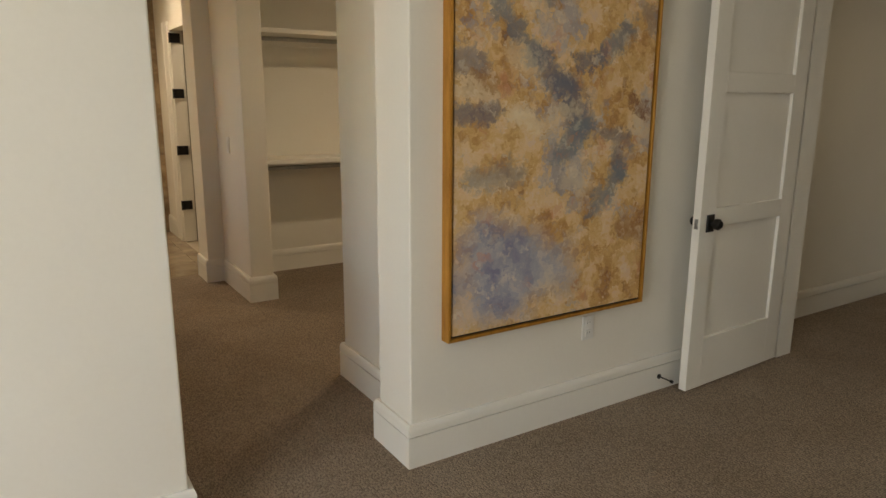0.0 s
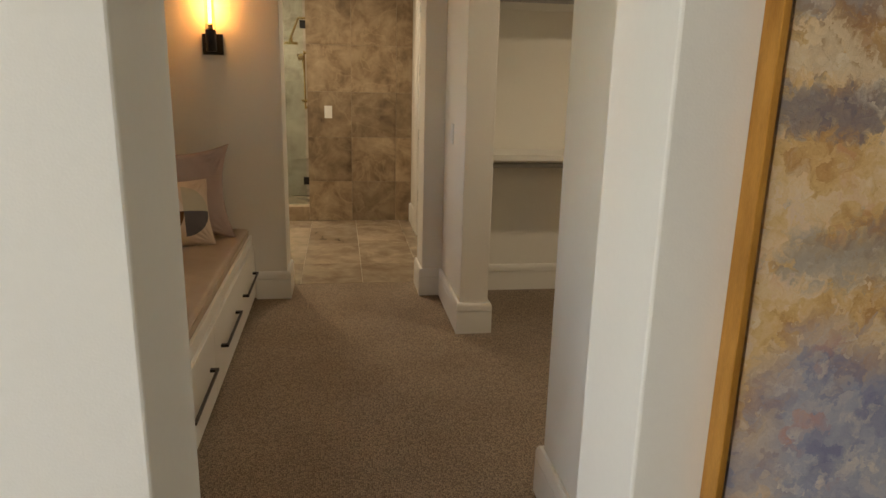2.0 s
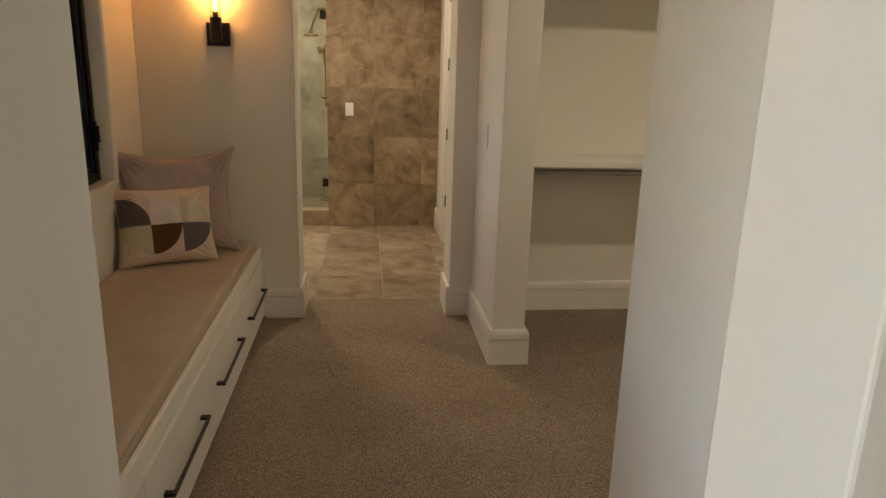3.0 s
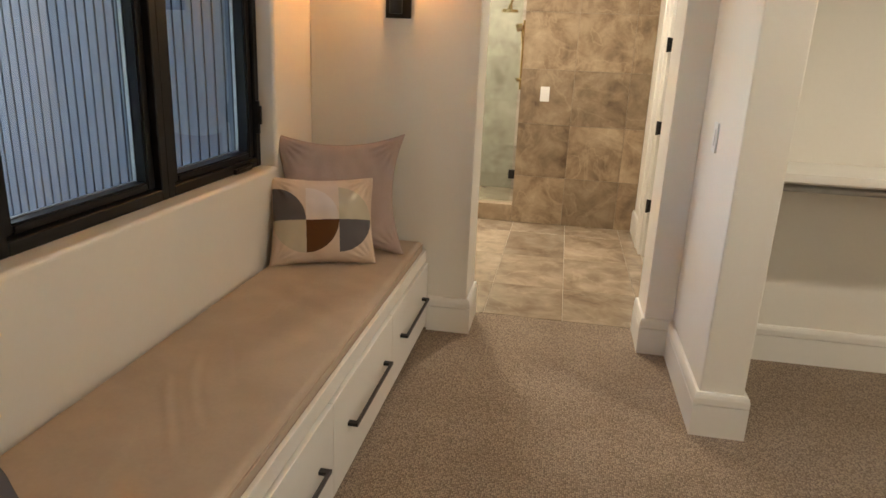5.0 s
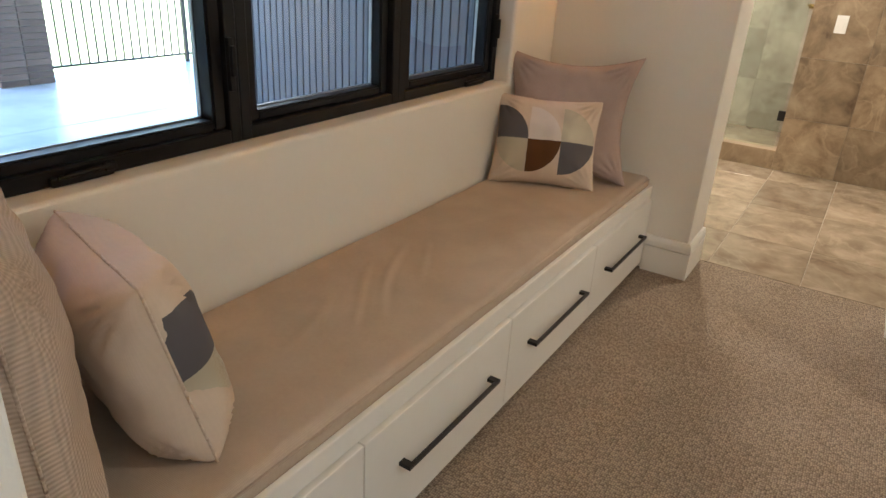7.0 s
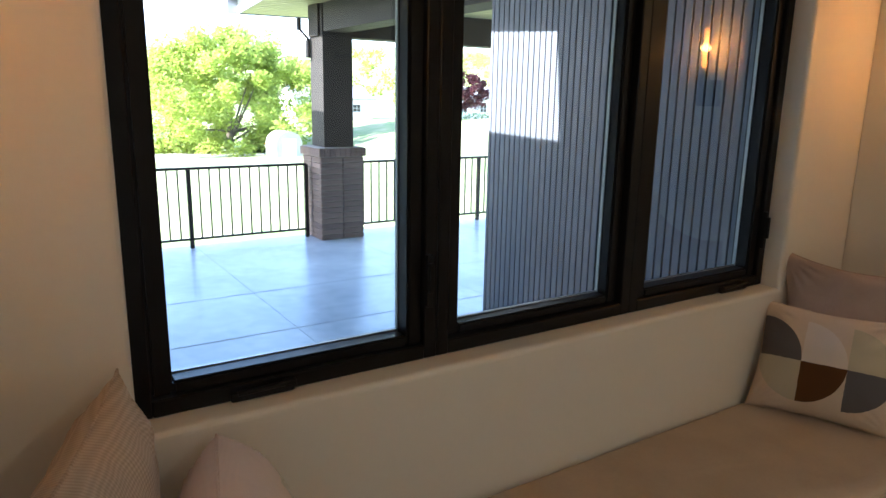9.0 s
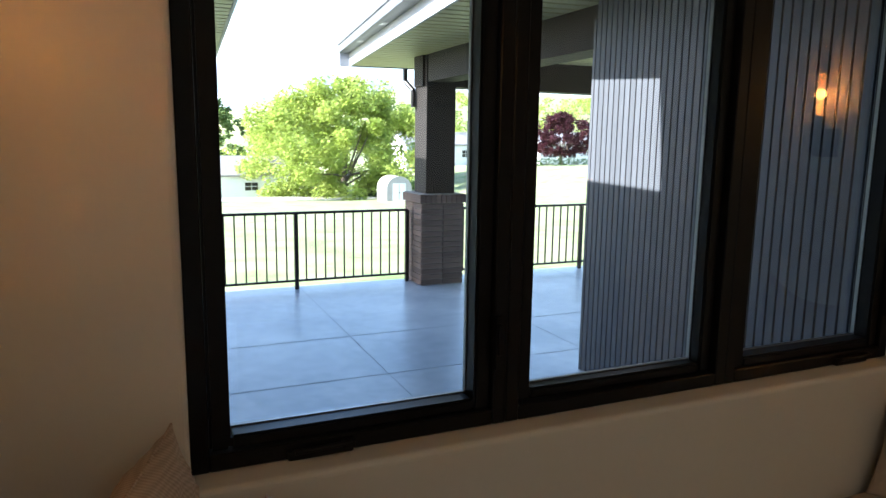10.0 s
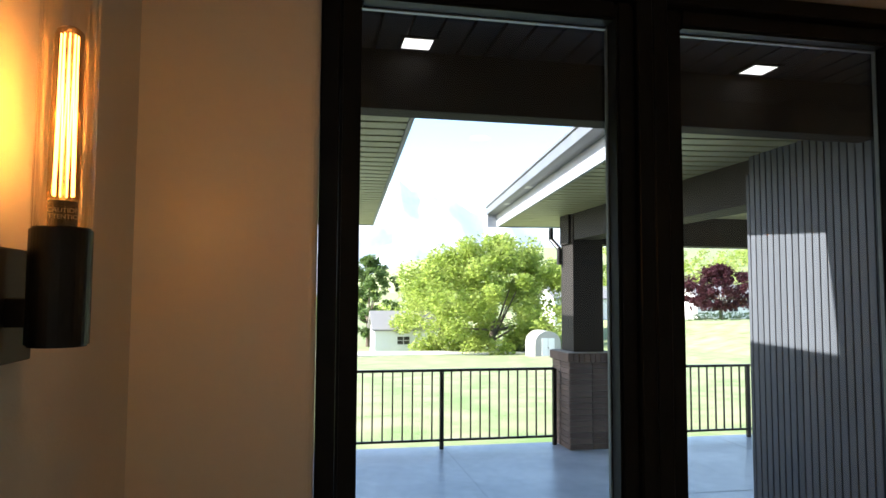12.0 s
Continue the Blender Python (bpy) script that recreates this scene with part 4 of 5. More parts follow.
def pillow_seam(w, h, sag=0.06, blunt=0.0):
    pts = []
    for k in range(4 * 24):
        s, f = divmod(k, 24)
        f = -1 + 2 * f / 24
        u, v = ((f, -1), (1, f), (-f, 1), (-1, -f))[s]
        rc = 1 - blunt * abs(u * v) ** 6
        pts.append((u * w / 2 * rc * (1 - sag * (1 - v * v) * abs(u) ** 3), v * h / 2 * rc * (1 - sag * (1 - u * u) * abs(v) ** 3), 0))
    return merge(*[rod(a, b, 0.0028, 6) for a, b in zip(pts, pts[1:] + pts[:1])])


def patch_cloth():
    """Cream cotton with quarter-round appliques in slate, white, brown and metallic gold on the front."""
    m = weave_material("patchwork_cotton", (0.62, 0.50, 0.385), (0.66, 0.54, 0.42), 0.0022, 0.85, 0.06)
    n, l = m.node_tree.nodes, m.node_tree.links
    p = n["Principled BSDF"]
    tc = n.new("ShaderNodeTexCoord")
    sep = n.new("ShaderNodeSeparateXYZ")
    wob = n.new("ShaderNodeTexNoise")
    wob.inputs["Scale"].default_value = 60
    l.new(tc.outputs["Object"], wob.inputs["Vector"])
    mixv = n.new("ShaderNodeVectorMath")
    mixv.operation = "MULTIPLY_ADD"
    mixv.inputs[1].default_value = (0.004, 0.004, 0)
    l.new(wob.outputs["Color"], mixv.inputs[0])
    l.new(tc.outputs["Object"], mixv.inputs[2])
    l.new(mixv.outputs[0], sep.inputs[0])

    def op(kind, a, b):
        q = n.new("ShaderNodeMath")
        q.operation = kind
        for k, s in enumerate((a, b)):
            if isinstance(s, (int, float)):
                q.inputs[k].default_value = s
            else:
                l.new(s, q.inputs[k])
        return q.outputs[0]

    X, Y = sep.outputs[0], sep.outputs[1]
    front = op("GREATER_THAN", sep.outputs[2], 0.004)
    S = 0.142
    col = p.inputs["Base Color"].links[0].from_socket
    gold_mask = None
    # cell corner, circle centre corner, colour
    cells = [(-1.5, 0, -1.5, 0, (0.115, 0.105, 0.11)), (-0.5, 0, -0.5, 0, (0.70, 0.62, 0.55)), (0.5, 0, 0.5, 0, (0.50, 0.45, 0.335)),
             (-1.5, -1, -0.5, 0, (0.50, 0.45, 0.335)), (-0.5, -1, -0.5, 0, (0.115, 0.05, 0.018)), (0.5, -1, 0.5, 0, (0.125, 0.115, 0.12))]
    for k, (cx, cy, ox, oy, c) in enumerate(cells):
        x0, y0, px, py = cx * S, cy * S, ox * S, oy * S
        inx = op("MULTIPLY", op("GREATER_THAN", X, x0), op("LESS_THAN", X, x0 + S))
        iny = op("MULTIPLY", op("GREATER_THAN", Y, y0), op("LESS_THAN", Y, y0 + S))
        dx, dy = op("SUBTRACT", X, px), op("SUBTRACT", Y, py)
        r2 = op("ADD", op("MULTIPLY", dx, dx), op("MULTIPLY", dy, dy))
        mask = op("MULTIPLY", op("MULTIPLY", op("MULTIPLY", inx, iny), op("LESS_THAN", r2, S * S)), front)
        x = n.new("ShaderNodeMix")
        x.data_type = "RGBA"
        x.inputs["B"].default_value = (*c, 1)
        l.new(mask, x.inputs["Factor"])
        l.new(col, x.inputs["A"])
        col = x.outputs["Result"]
        if k in (2, 3):
            gold_mask = mask if gold_mask is None else op("ADD", gold_mask, mask)
    l.new(col, p.inputs["Base Color"])
    sp = n.new("ShaderNodeTexNoise")
    sp.inputs["Scale"].default_value = 160
    l.new(tc.outputs["Object"], sp.inputs["Vector"])
    sparkle = op("MULTIPLY", gold_mask, op("GREATER_THAN", sp.outputs[0], 0.5))
    l.new(op("MULTIPLY", sparkle, 0.35), p.inputs["Metallic"])
    l.new(op("SUBTRACT", 0.85, op("MULTIPLY", sparkle, 0.5)), p.inputs["Roughness"])
    return m


PATCH = patch_cloth()
LINEN = weave_material("mauve_linen", (0.44, 0.335, 0.29), (0.48, 0.375, 0.325), 0.003, 0.85, 0.35)
WAFFLE = weave_material("waffle_woven_cotton", (0.52, 0.41, 0.31), (0.57, 0.455, 0.355), 0.008, 0.9, 0.6)


def pillow(at, tilt, turn, lean, w, h, t, seed, mat, label, sag=0.06):
    """at: middle of the lower edge; tilt: lean back from upright, degrees; turn: heading of its front; lean: roll in its own plane."""
    p = new("throw_pillow")
    p.matrix_world = pose(*at) @ pose(0, 0, 0, 0, 0, turn) @ pose(0, 0, 0, 90 - tilt) @ pose(0, 0, 0, 0, 0, lean) @ pose(0, h / 2, 0)
    tagged(p, label, "pillow", "pillows on the window seat")
    part("cover", pillow_mesh(w, h, t, seed, sag, 56, 3.3 if t > 0.2 else 2.8, 0.03 if t > 0.2 else 0.0), mat, p, smooth=True)
    part("seam", pillow_seam(w, h, sag, 0.03 if t > 0.2 else 0.0), mat, p, "stitched edge seam", True)
    return p


pillow((-0.05, 5.225, 0.469), 10, 21, 0, 0.60, 0.57, 0.12, 1.3, LINEN, "mauve linen square pillow leaning against the end wall", 0.20)
pillow((-0.078, 5.075, 0.473), 22, 22, 0, 0.47, 0.40, 0.15, 4.1, PATCH, "cream patchwork pillow with slate, brown and gold quarter circles", 0.09)
pillow((0.02, 2.835, 0.471), 3, 160, 0, 0.60, 0.59, 0.18, 7.7, WAFFLE, "beige waffle-woven pillow leaning against the near end wall", 0.09)
pillow((-0.03, 3.125, 0.473), 14, 166, 0, 0.45, 0.43, 0.225, 9.2, PATCH, "cream patchwork pillow beside the waffle-woven pillow", 0.05)

# ---- porch ----
GZ = -0.15
structure("patio", block(-6.93, -0.515, -3.0, 14.0, GZ - 0.25, GZ), CONCRETE, "grey concrete patio slab with sky sheen in its colour and scored joints", "patio")
cl = thing("clad_wall", (-3.175, 5.914, GZ), "slate grey wall clad in narrow vertical battens", "wall")
cl["kind"] = "structure"
part("backing", block(0, 2.655, 0.016, 0.25, 0.0, 2.9), DARKWOOD, cl)
part("corner_board", block(-0.012, 0.016, -0.004, 0.25, 0.0, 2.62), CLAD, cl)
slat_mesh = None
NS = 45
pitch = 2.63 / NS
for i in range(NS):
    if slat_mesh is None:
        s = part("slat", block(0, pitch - 0.010, 0, 0.018, 0.005, 2.9, 0.002, 1), CLAD, cl)
        slat_mesh = s.data
    else:
        s = new("slat", slat_mesh)
        s.parent = cl
    s.location = (0.018 + i * pitch, 0, 0)
structure("wall_outside_bath", block(-3.16, -0.60, 6.17, 6.35, GZ, 2.9), DARKWOOD, "dark outside wall behind cladding")
# out of view; extended to keep the low sun off the patio
structure("wall_wing", merge(block(-6.2, -0.515, 2.27, 2.42, GZ - 0.3, 2.49), block(-5.9, -5.78, -4.0, 2.27, GZ, 2.5), block(-5.9, -2.8, -4.15, -4.0, GZ, 2.5)), WHITE_SIDING, "unseen outside wall of the bedroom wing, shading the patio")


def boards(x0, x1, y0, y1, z, pitch, along, t=0.022, gap=0.016):
    """Tongue-and-groove soffit boards with open grooves."""
    bm = bmesh.new()
    a, b = (y0, y1) if along == "x" else (x0, x1)
    k = int((b - a) / pitch)
    for i in range(k):
        lo, hi = a + i * pitch + gap / 2, a + (i + 1) * pitch - gap / 2
        if along == "x":
            box(bm, x0, x1, lo, hi, z, z + t)
        else:
            box(bm, lo, hi, y0, y1, z, z + t)
    return bm


structure("ceiling_porch", boards(-2.06, -0.515, 2.42, 6.15, 2.76, 0.13, "x"), SOFFIT_DARK, "dark tongue-and-groove porch ceiling", "ceiling")
# dark sheet above the boards paints shade into their open grooves
structure("ceiling_porch_groove_shade", block(-2.06, -0.515, 2.42, 6.15, 2.783, 2.838), DARKWOOD, "dark sheet painting shade into the porch board grooves", "ceiling")
# overhang past the beam is hidden, sized to trim the cladding's sun patch
structure("roof_porch", block(-2.55, -0.3, 2.0, 6.35, 2.84, 2.95), SHINGLE, "flat porch roof with an unseen shading overhang", "roof")
structure("beam_porch", block(-2.20, -2.06, 2.42, 5.925, 2.48, 2.84, 0.004), DARKWOOD, "dark painted porch beam", "beam")
can_light(-1.95, 3.385, 2.758, 0, True)
can_light(-1.945, 5.11, 2.758, 0, True)

# left wing eave, a little out of square with the niche
le = thing("eave_wing", (-2.2, 3.42, 0), "tan boarded eave of the bedroom wing", "eave", rz=-3.1)
le["kind"] = "structure"
part("soffit", boards(-5.27, 0.0, -1.7, -0.025, 2.5, 0.15, "y", 0.022, 0.034), SOFFIT, le)
# groove shade again: a dark sheet seen between the eave boards
part("soffit_groove_shade", block(-5.27, 0.0, -1.7, -0.025, 2.522, 2.58), DARKWOOD, le)
part("fascia", block(-5.29, 0.0, -0.024, 0.0, 2.49, 2.63, 0.002), FASCIA, le)
part("end_fascia", block(-5.295, -5.27, -2.3, 0.0, 2.49, 2.63, 0.002), FASCIA, le)
# rear slab is unseen, added so the patio stays in shade
part("roof_slope", merge(block(-5.29, 0.0, -2.3, -0.01, 2.632, 2.66), block(-5.29, -2.9, -7.5, -2.301, 2.632, 2.66)), SHINGLE, le)

# right roof over the far porch, splayed from the niche
re = thing("eave_porch", (-2.205, 4.820, 0), "boarded porch eave with grey fascia and gutter", "eave", rz=-6.6)
re["kind"] = "structure"
part("soffit", boards(-6.02, 0.0, 0.028, 8.5, 2.595, 0.17, "y", 0.022, 0.038), SOFFIT, re)
# same dark sheet, painting shade between these boards
part("soffit_groove_shade", block(-6.02, 0.004, 0.028, 8.5, 2.617, 2.68), DARKWOOD, re)
part("fascia", block(-6.04, 0.004, 0.0, 0.027, 2.583, 2.80, 0.002), FASCIA, re)
GUTTER = material("dark_grey_gutter", (0.10, 0.105, 0.115), (0.13, 0.135, 0.145), 4, 0.45)
part("gutter", merge(block(-6.04, 0.0, -0.132, 0.0, 2.755, 2.769), block(-6.04, 0.0, -0.146, -0.132, 2.755, 2.87, 0.003), block(-6.04, 0.0, -0.161, -0.145, 2.853, 2.876, 0.003)), GUTTER, re, "dark grey metal gutter")
part("end_fascia", block(-6.065, -6.037, -0.13, 8.5, 2.583, 2.82, 0.002), FASCIA, re)
part("roof_slope", block(-6.065, 0.007, -0.006, 8.5, 2.822, 2.87), SHINGLE, re)
# two bright reflections drawn as added steel plates, no real fittings
for k in range(2):
    part("gutter_glint", block(-4.9 + 1.3 * k, -4.75 + 1.3 * k, -0.10, -0.03, 2.750, 2.754), STEEL, re, "steel plate standing in for a reflected glint under the gutter")
structure("beam_long", block(-6.5, -3.17, 5.98, 6.28, 2.28, 2.595, 0.004), DARKWOOD, "dark painted beam between wall and post", "beam")
structure("beam_cross", block(-6.88, -6.60, 5.95, 12.0, 2.24, 2.595, 0.004), DARKWOOD, "dark painted porch edge beam", "beam")

post = thing("porch_post", (-6.73, 6.17, 0.965), "dark brown boxed porch post on a brick pier", "post")
part("shaft", block(-0.19, 0.19, -0.19, 0.19, 0.0, 1.630, 0.006), DARKWOOD, post)
dsp = thing("downspout", (-7.0, 5.88, 2.2), "dark curved rain pipe under the eave", "pipe")
part("pipe", merge(rod((0, 0, 0.26), (0.0, 0.0, 0.12), 0.03), rod((0, 0, 0.12), (0.12, 0.06, 0.0), 0.03), rod((0.12, 0.06, 0.0), (0.12, 0.06, -0.2), 0.03)), BRONZE, dsp)


def railing(y_posts, x, group):
    """Black picket railing: top and bottom rails, posts and square balusters."""
    r = thing("railing", (x, y_posts[0], GZ), "black metal picket railing on the patio edge", "railing", group)
    L = y_posts[-1] - y_posts[0]
    part("top_rail", block(-0.022, 0.022, 0, L, 0.885, 0.915, 0.003), BLACK, r)
    part("bottom_rail", block(-0.015, 0.015, 0, L, 0.09, 0.115, 0.002), BLACK, r)
    for y in y_posts:
        part("post", block(-0.023, 0.023, y - y_posts[0] - 0.023, y - y_posts[0] + 0.023, 0.0, 0.90, 0.003), BLACK, r)
    for a, b in zip(y_posts, y_posts[1:]):
        k = max(2, round((b - a) / 0.112))
        for i in range(1, k):
            yy = a + (b - a) * i / k - y_posts[0]
            part("baluster", block(-0.008, 0.008, yy - 0.008, yy + 0.008, 0.11, 0.89), BLACK, r)


railing([1.71, 3.08, 4.455, 5.83], -6.78, "patio railings")
railing([6.49, 8.42, 10.0], -6.78, "patio railings")

# ---- outside ----


def terrain(x, y):
    """Height of the lawn: falls from the house, lies higher under the far gardens, rises to wooded hills."""
    d = -x - 7.0
    r = min(1, max(0, (y - 24) / 20)) * min(1, max(0, (d - 20) / 33))
    r = r * r * (3 - 2 * r) * 3.6
    hill = min(70, max(0, (d - 135) * 0.11)) * min(1, max(0.0, (y - 70) / 100))
    return GZ - 0.35 - 0.065 * min(d, 78) + r + hill


def ground():
    bm = bmesh.new()
    xs = [-6.95, -8.5, -11, -16, -24, -36, -52, -70, -95, -140, -180, -220, -300, -400, -600, -900, -2500, -4500]
    ys = [-3000, -900, -300, -120, -60, -30, -12, 0, 8, 16, 22, 27, 32, 37, 42, 50, 80, 140, 300, 900, 3000]

    g = [[bm.verts.new((x, y, terrain(x, y) + 0.12 * noise.noise((x * 0.1, y * 0.1, 2)))) for y in ys] for x in xs]
    for i in range(len(xs) - 1):
        for j in range(len(ys) - 1):
            bm.faces.new((g[i][j], g[i + 1][j], g[i + 1][j + 1], g[i][j + 1]))
    # under and behind the house
    a = [bm.verts.new((x, y, -0.6)) for x, y in ((-6.94, -3000), (3000, -3000), (3000, 3000), (-6.94, 3000))]
    bm.faces.new(a)
    return bm


structure("ground", ground(), LAWN, "patchy green lawn falling away from the house", "lawn")
structure("road", block(-67, -62.5, -200, 32, -5.0, -4.05), material("pale_gravel", (0.50, 0.48, 0.43), (0.42, 0.40, 0.36), 0.8, 0.95), "pale gravel lane beyond the lawn", "road")


def leaf_material(name, a, b):
    m = material(name, a, b, 0.6, 0.6, fine=5, detail=3)
    p = m.node_tree.nodes["Principled BSDF"]
    n, l = m.node_tree.nodes, m.node_tree.links
    tr = n.new("ShaderNodeBsdfTranslucent")
    l.new(p.inputs["Base Color"].links[0].from_socket, tr.inputs[0])
    ad = n.new("ShaderNodeMixShader")
    ad.inputs[0].default_value = 0.58
    l.new(p.outputs[0], ad.inputs[1])
    l.new(tr.outputs[0], ad.inputs[2])
    l.new(ad.outputs[0], n["Material Output"].inputs[0])
    return m


LEAF = leaf_material("maple_leaf", (0.28, 0.37, 0.06), (0.43, 0.50, 0.12))
LEAF_MID = leaf_material("mid_green_leaf", (0.10, 0.17, 0.04), (0.17, 0.25, 0.07))
LEAF_DARK = leaf_material("dark_green_leaf", (0.03, 0.075, 0.018), (0.065, 0.12, 0.03))
LEAF_PLUM = leaf_material("plum_leaf", (0.055, 0.014, 0.022), (0.09, 0.025, 0.035))


def tree(at, height, spread, trunk, leaf, seed, label, leaves=7000, low=0.12, size=0.34):
    """A tapered trunk with limbs, and a crown of loose leaf sprays set in clumps."""
    rnd = random.Random(seed)
    t = thing("tree", at, label, "tree")
    bms = [rod((0, 0, -0.5), (0, 0, height * 0.34), trunk, 12, trunk * 0.7)]
    clumps = []
    for k in range(150):
        a, r = rnd.uniform(0, 2 * math.pi), math.sqrt(rnd.random())
        zz = rnd.uniform(low, 1.0)
        bulge = math.sin(min(1, (zz - low) / (1 - low) * 0.86 + 0.14) * math.pi) ** 0.6
        c = Vector((math.cos(a) * r * spread * bulge, math.sin(a) * r * spread * bulge, zz * height * 0.92))
        clumps.append((c, rnd.uniform(0.08, 0.17) * spread))
    for k in range(9):
        c = clumps[k * 9][0]
        base = Vector((0, 0, height * rnd.uniform(0.12, 0.33)))
        bms.append(rod(base, base.lerp(c, 0.85), trunk * 0.36, 8, trunk * 0.08))
    part("trunk", merge(*bms), BARK, t)
    bm = bmesh.new()
    for k in range(leaves):
        c, rad = clumps[rnd.randrange(len(clumps))]
        d = Vector((rnd.gauss(0, 1), rnd.gauss(0, 1), rnd.gauss(0, 0.8)))
        p = c + d.normalized() * rad * (rnd.random() ** 0.45)
        s = size * rnd.uniform(0.5, 1.25)
        e = Euler((rnd.uniform(-0.9, 0.9), rnd.uniform(-0.9, 0.9), rnd.uniform(0, 6.3)))
        vs = [bm.verts.new(p + e.to_matrix() @ Vector(q) * s) for q in ((-0.5, 0, 0), (-0.1, -0.34, 0.06), (0.5, 0, 0.02), (0.05, 0.36, 0.06))]
        bm.faces.new(vs)
    part("crown", bm, leaf, t)
    return t


tree((-68.5, 22.0, -4.9), 13.2, 11.2, 0.42, LEAF, 3, "broad sunlit green maple tree on the lawn", 54000, 0.03, 0.40)
tree((-84.0, 19.4, -5.0), 11.5, 5.4, 0.28, LEAF, 8, "rounded green tree behind the maple", 9000, 0.1, 0.45)
tree((-90.7, 10.8, -5.2), 12.6, 4.6, 0.35, LEAF_MID, 11, "tall green tree behind the white garage", 12000, 0.12, 0.42)
tree((-70.7, 50.3, -1.5), 7.0, 4.6, 0.26, LEAF_PLUM, 21, "purple-leaved plum tree in the far gardens", 9000, 0.28, 0.4)
tree((-99.6, 47.6, -1.6), 9, 5.0, 0.3, LEAF, 23, "green garden tree near far houses", 5000)
tree((-105.1, 78.4, -1.6), 12, 9.0, 0.3, LEAF, 25, "green tree on the far slope", 5000)
tree((-66.3, 24.1, -4.9), 3.0, 1.8, 0.08, LEAF_DARK, 31, "dark green shrub under the maple", 2500, 0.02, 0.22)


def hedge(at, L, seed):
    rnd = random.Random(seed)
    h = thing("hedge", at, "clipped dark green garden hedge", "hedge")
    bm = bmesh.new()
    for k in range(5000):
        p = Vector((rnd.uniform(-0.6, 0.6), rnd.uniform(0, L), rnd.uniform(0, 1.5) ** 1.0))
        s = rnd.uniform(0.1, 0.26)
        e = Euler((rnd.uniform(-1.2, 1.2), rnd.uniform(-1.2, 1.2), rnd.uniform(0, 6.3)))
        bm.faces.new([bm.verts.new(p + e.to_matrix() @ Vector(q) * s) for q in ((-0.5, 0, 0), (0, -0.35, 0.05), (0.5, 0, 0), (0, 0.35, 0.05))])
    part("foliage", bm, LEAF_DARK, h)
    for y in range(0, int(L), 2):
        part("stem", rod((0, y + 0.3, -0.4), (0, y + 0.3, 1.1), 0.05, 6), BARK, h)


hedge((-64.1, 41.8, -1.6), 24, 5)


def far_woods():
    """Woods and gardens on the far slope, too many to count."""
    rnd = random.Random(77)
    bm = bmesh.new()
    for k in range(300):
        y = rnd.uniform(-90, 480)
        x = -145 - 300 * rnd.random() ** 1.5
        zb = terrain(x, y) - 0.5
        h, r = rnd.uniform(4, 9), rnd.uniform(2.5, 5)
        for q in range(110):
            d = Vector((rnd.gauss(0, 1), rnd.gauss(0, 1), rnd.gauss(0, 1))).normalized() * (rnd.random() ** 0.4)
            p = Vector((x, y, zb + h * 0.5)) + Vector((d.x * r, d.y * r, d.z * h * 0.55))
            e = Euler((rnd.uniform(-1, 1), rnd.uniform(-1, 1), rnd.uniform(0, 6.3))).to_matrix()
            s = rnd.uniform(0.8, 1.8)
            bm.faces.new([bm.verts.new(p + e @ Vector(c) * s) for c in ((-0.5, 0, 0), (0, -0.4, 0.05), (0.5, 0, 0), (0, 0.4, 0.05))])
    return bm


tagged(mesh_object("far_woods", far_woods(), LEAF), "hazy green woods on the far slope", "woods", kind="stuff")


def house(at, L, D, H, rise, rz, label, windows, wall=WHITE_SIDING):
    """A gabled house: walls, roof with overhang, framed windows."""
    h = thing("garage" if L < 9 else "house", at, label, "house", rz=rz)
    part("wall", block(-D, 0, 0, L, -1.0, H), wall, h)
    bm = bmesh.new()
    o = 0.35
    pr = [(-D - o, H - 0.05), (-D / 2, H + rise), (o, H - 0.05), (o, H + 0.12), (-D / 2, H + rise + 0.18), (-D - o, H + 0.12)]
    rings = [[bm.verts.new((x, y, z)) for x, z in pr] for y in (-o, L + o)]
    for j in range(6):
        bm.faces.new((rings[0][j], rings[0][(j + 1) % 6], rings[1][(j + 1) % 6], rings[1][j]))
    bm.faces.new(rings[0])
    bm.faces.new(rings[1][::-1])
    part("roof", bm, SHINGLE, h)
    for y in (0.0, L):
        gb = bmesh.new()
        gb.faces.new([gb.verts.new(q) for q in ((-D, y, H), (0, y, H), (-D / 2, y, H + rise))])
        part("gable", gb, wall, h)
    for y, z, w, hh in windows:
        wd = part("window", merge(block(0.0, 0.05, y, y + w, z, z + 0.08), block(0.0, 0.05, y, y + w, z + hh - 0.08, z + hh), block(0, 0.05, y, y + 0.08, z + 0.08, z + hh - 0.08), block(0, 0.05, y + w - 0.08, y + w, z + 0.08, z + hh - 0.08), block(0, 0.045, y + w / 2 - 0.025, y + w / 2 + 0.025, z + 0.08, z + hh - 0.08), block(0, 0.043, y + 0.08, y + w / 2 - 0.025, z + hh / 2 - 0.025, z + hh / 2 + 0.025), block(0, 0.043, y + w / 2 + 0.025, y + w - 0.08, z + hh / 2 - 0.025, z + hh / 2 + 0.025)), WHITE_SIDING, h)
        part("glazing", block(0.005, 0.02, y + 0.08, y + w - 0.08, z + 0.08, z + hh - 0.08), BRONZE, wd)
    return h


house((-73.0, 10.0, -4.9), 6.8, 5.5, 2.6, 1.9, 0, "white garage with grey roof and small window", [(2.4, 1.0, 1.5, 1.0)])
house((-92.9, 38.1, -1.7), 12, 7, 2.8, 1.8, 0, "white house with pale roof behind trees", [(1.5, 0.9, 1.4, 1.2), (5, 0.9, 1.4, 1.2), (9, 0.9, 1.4, 1.2)])
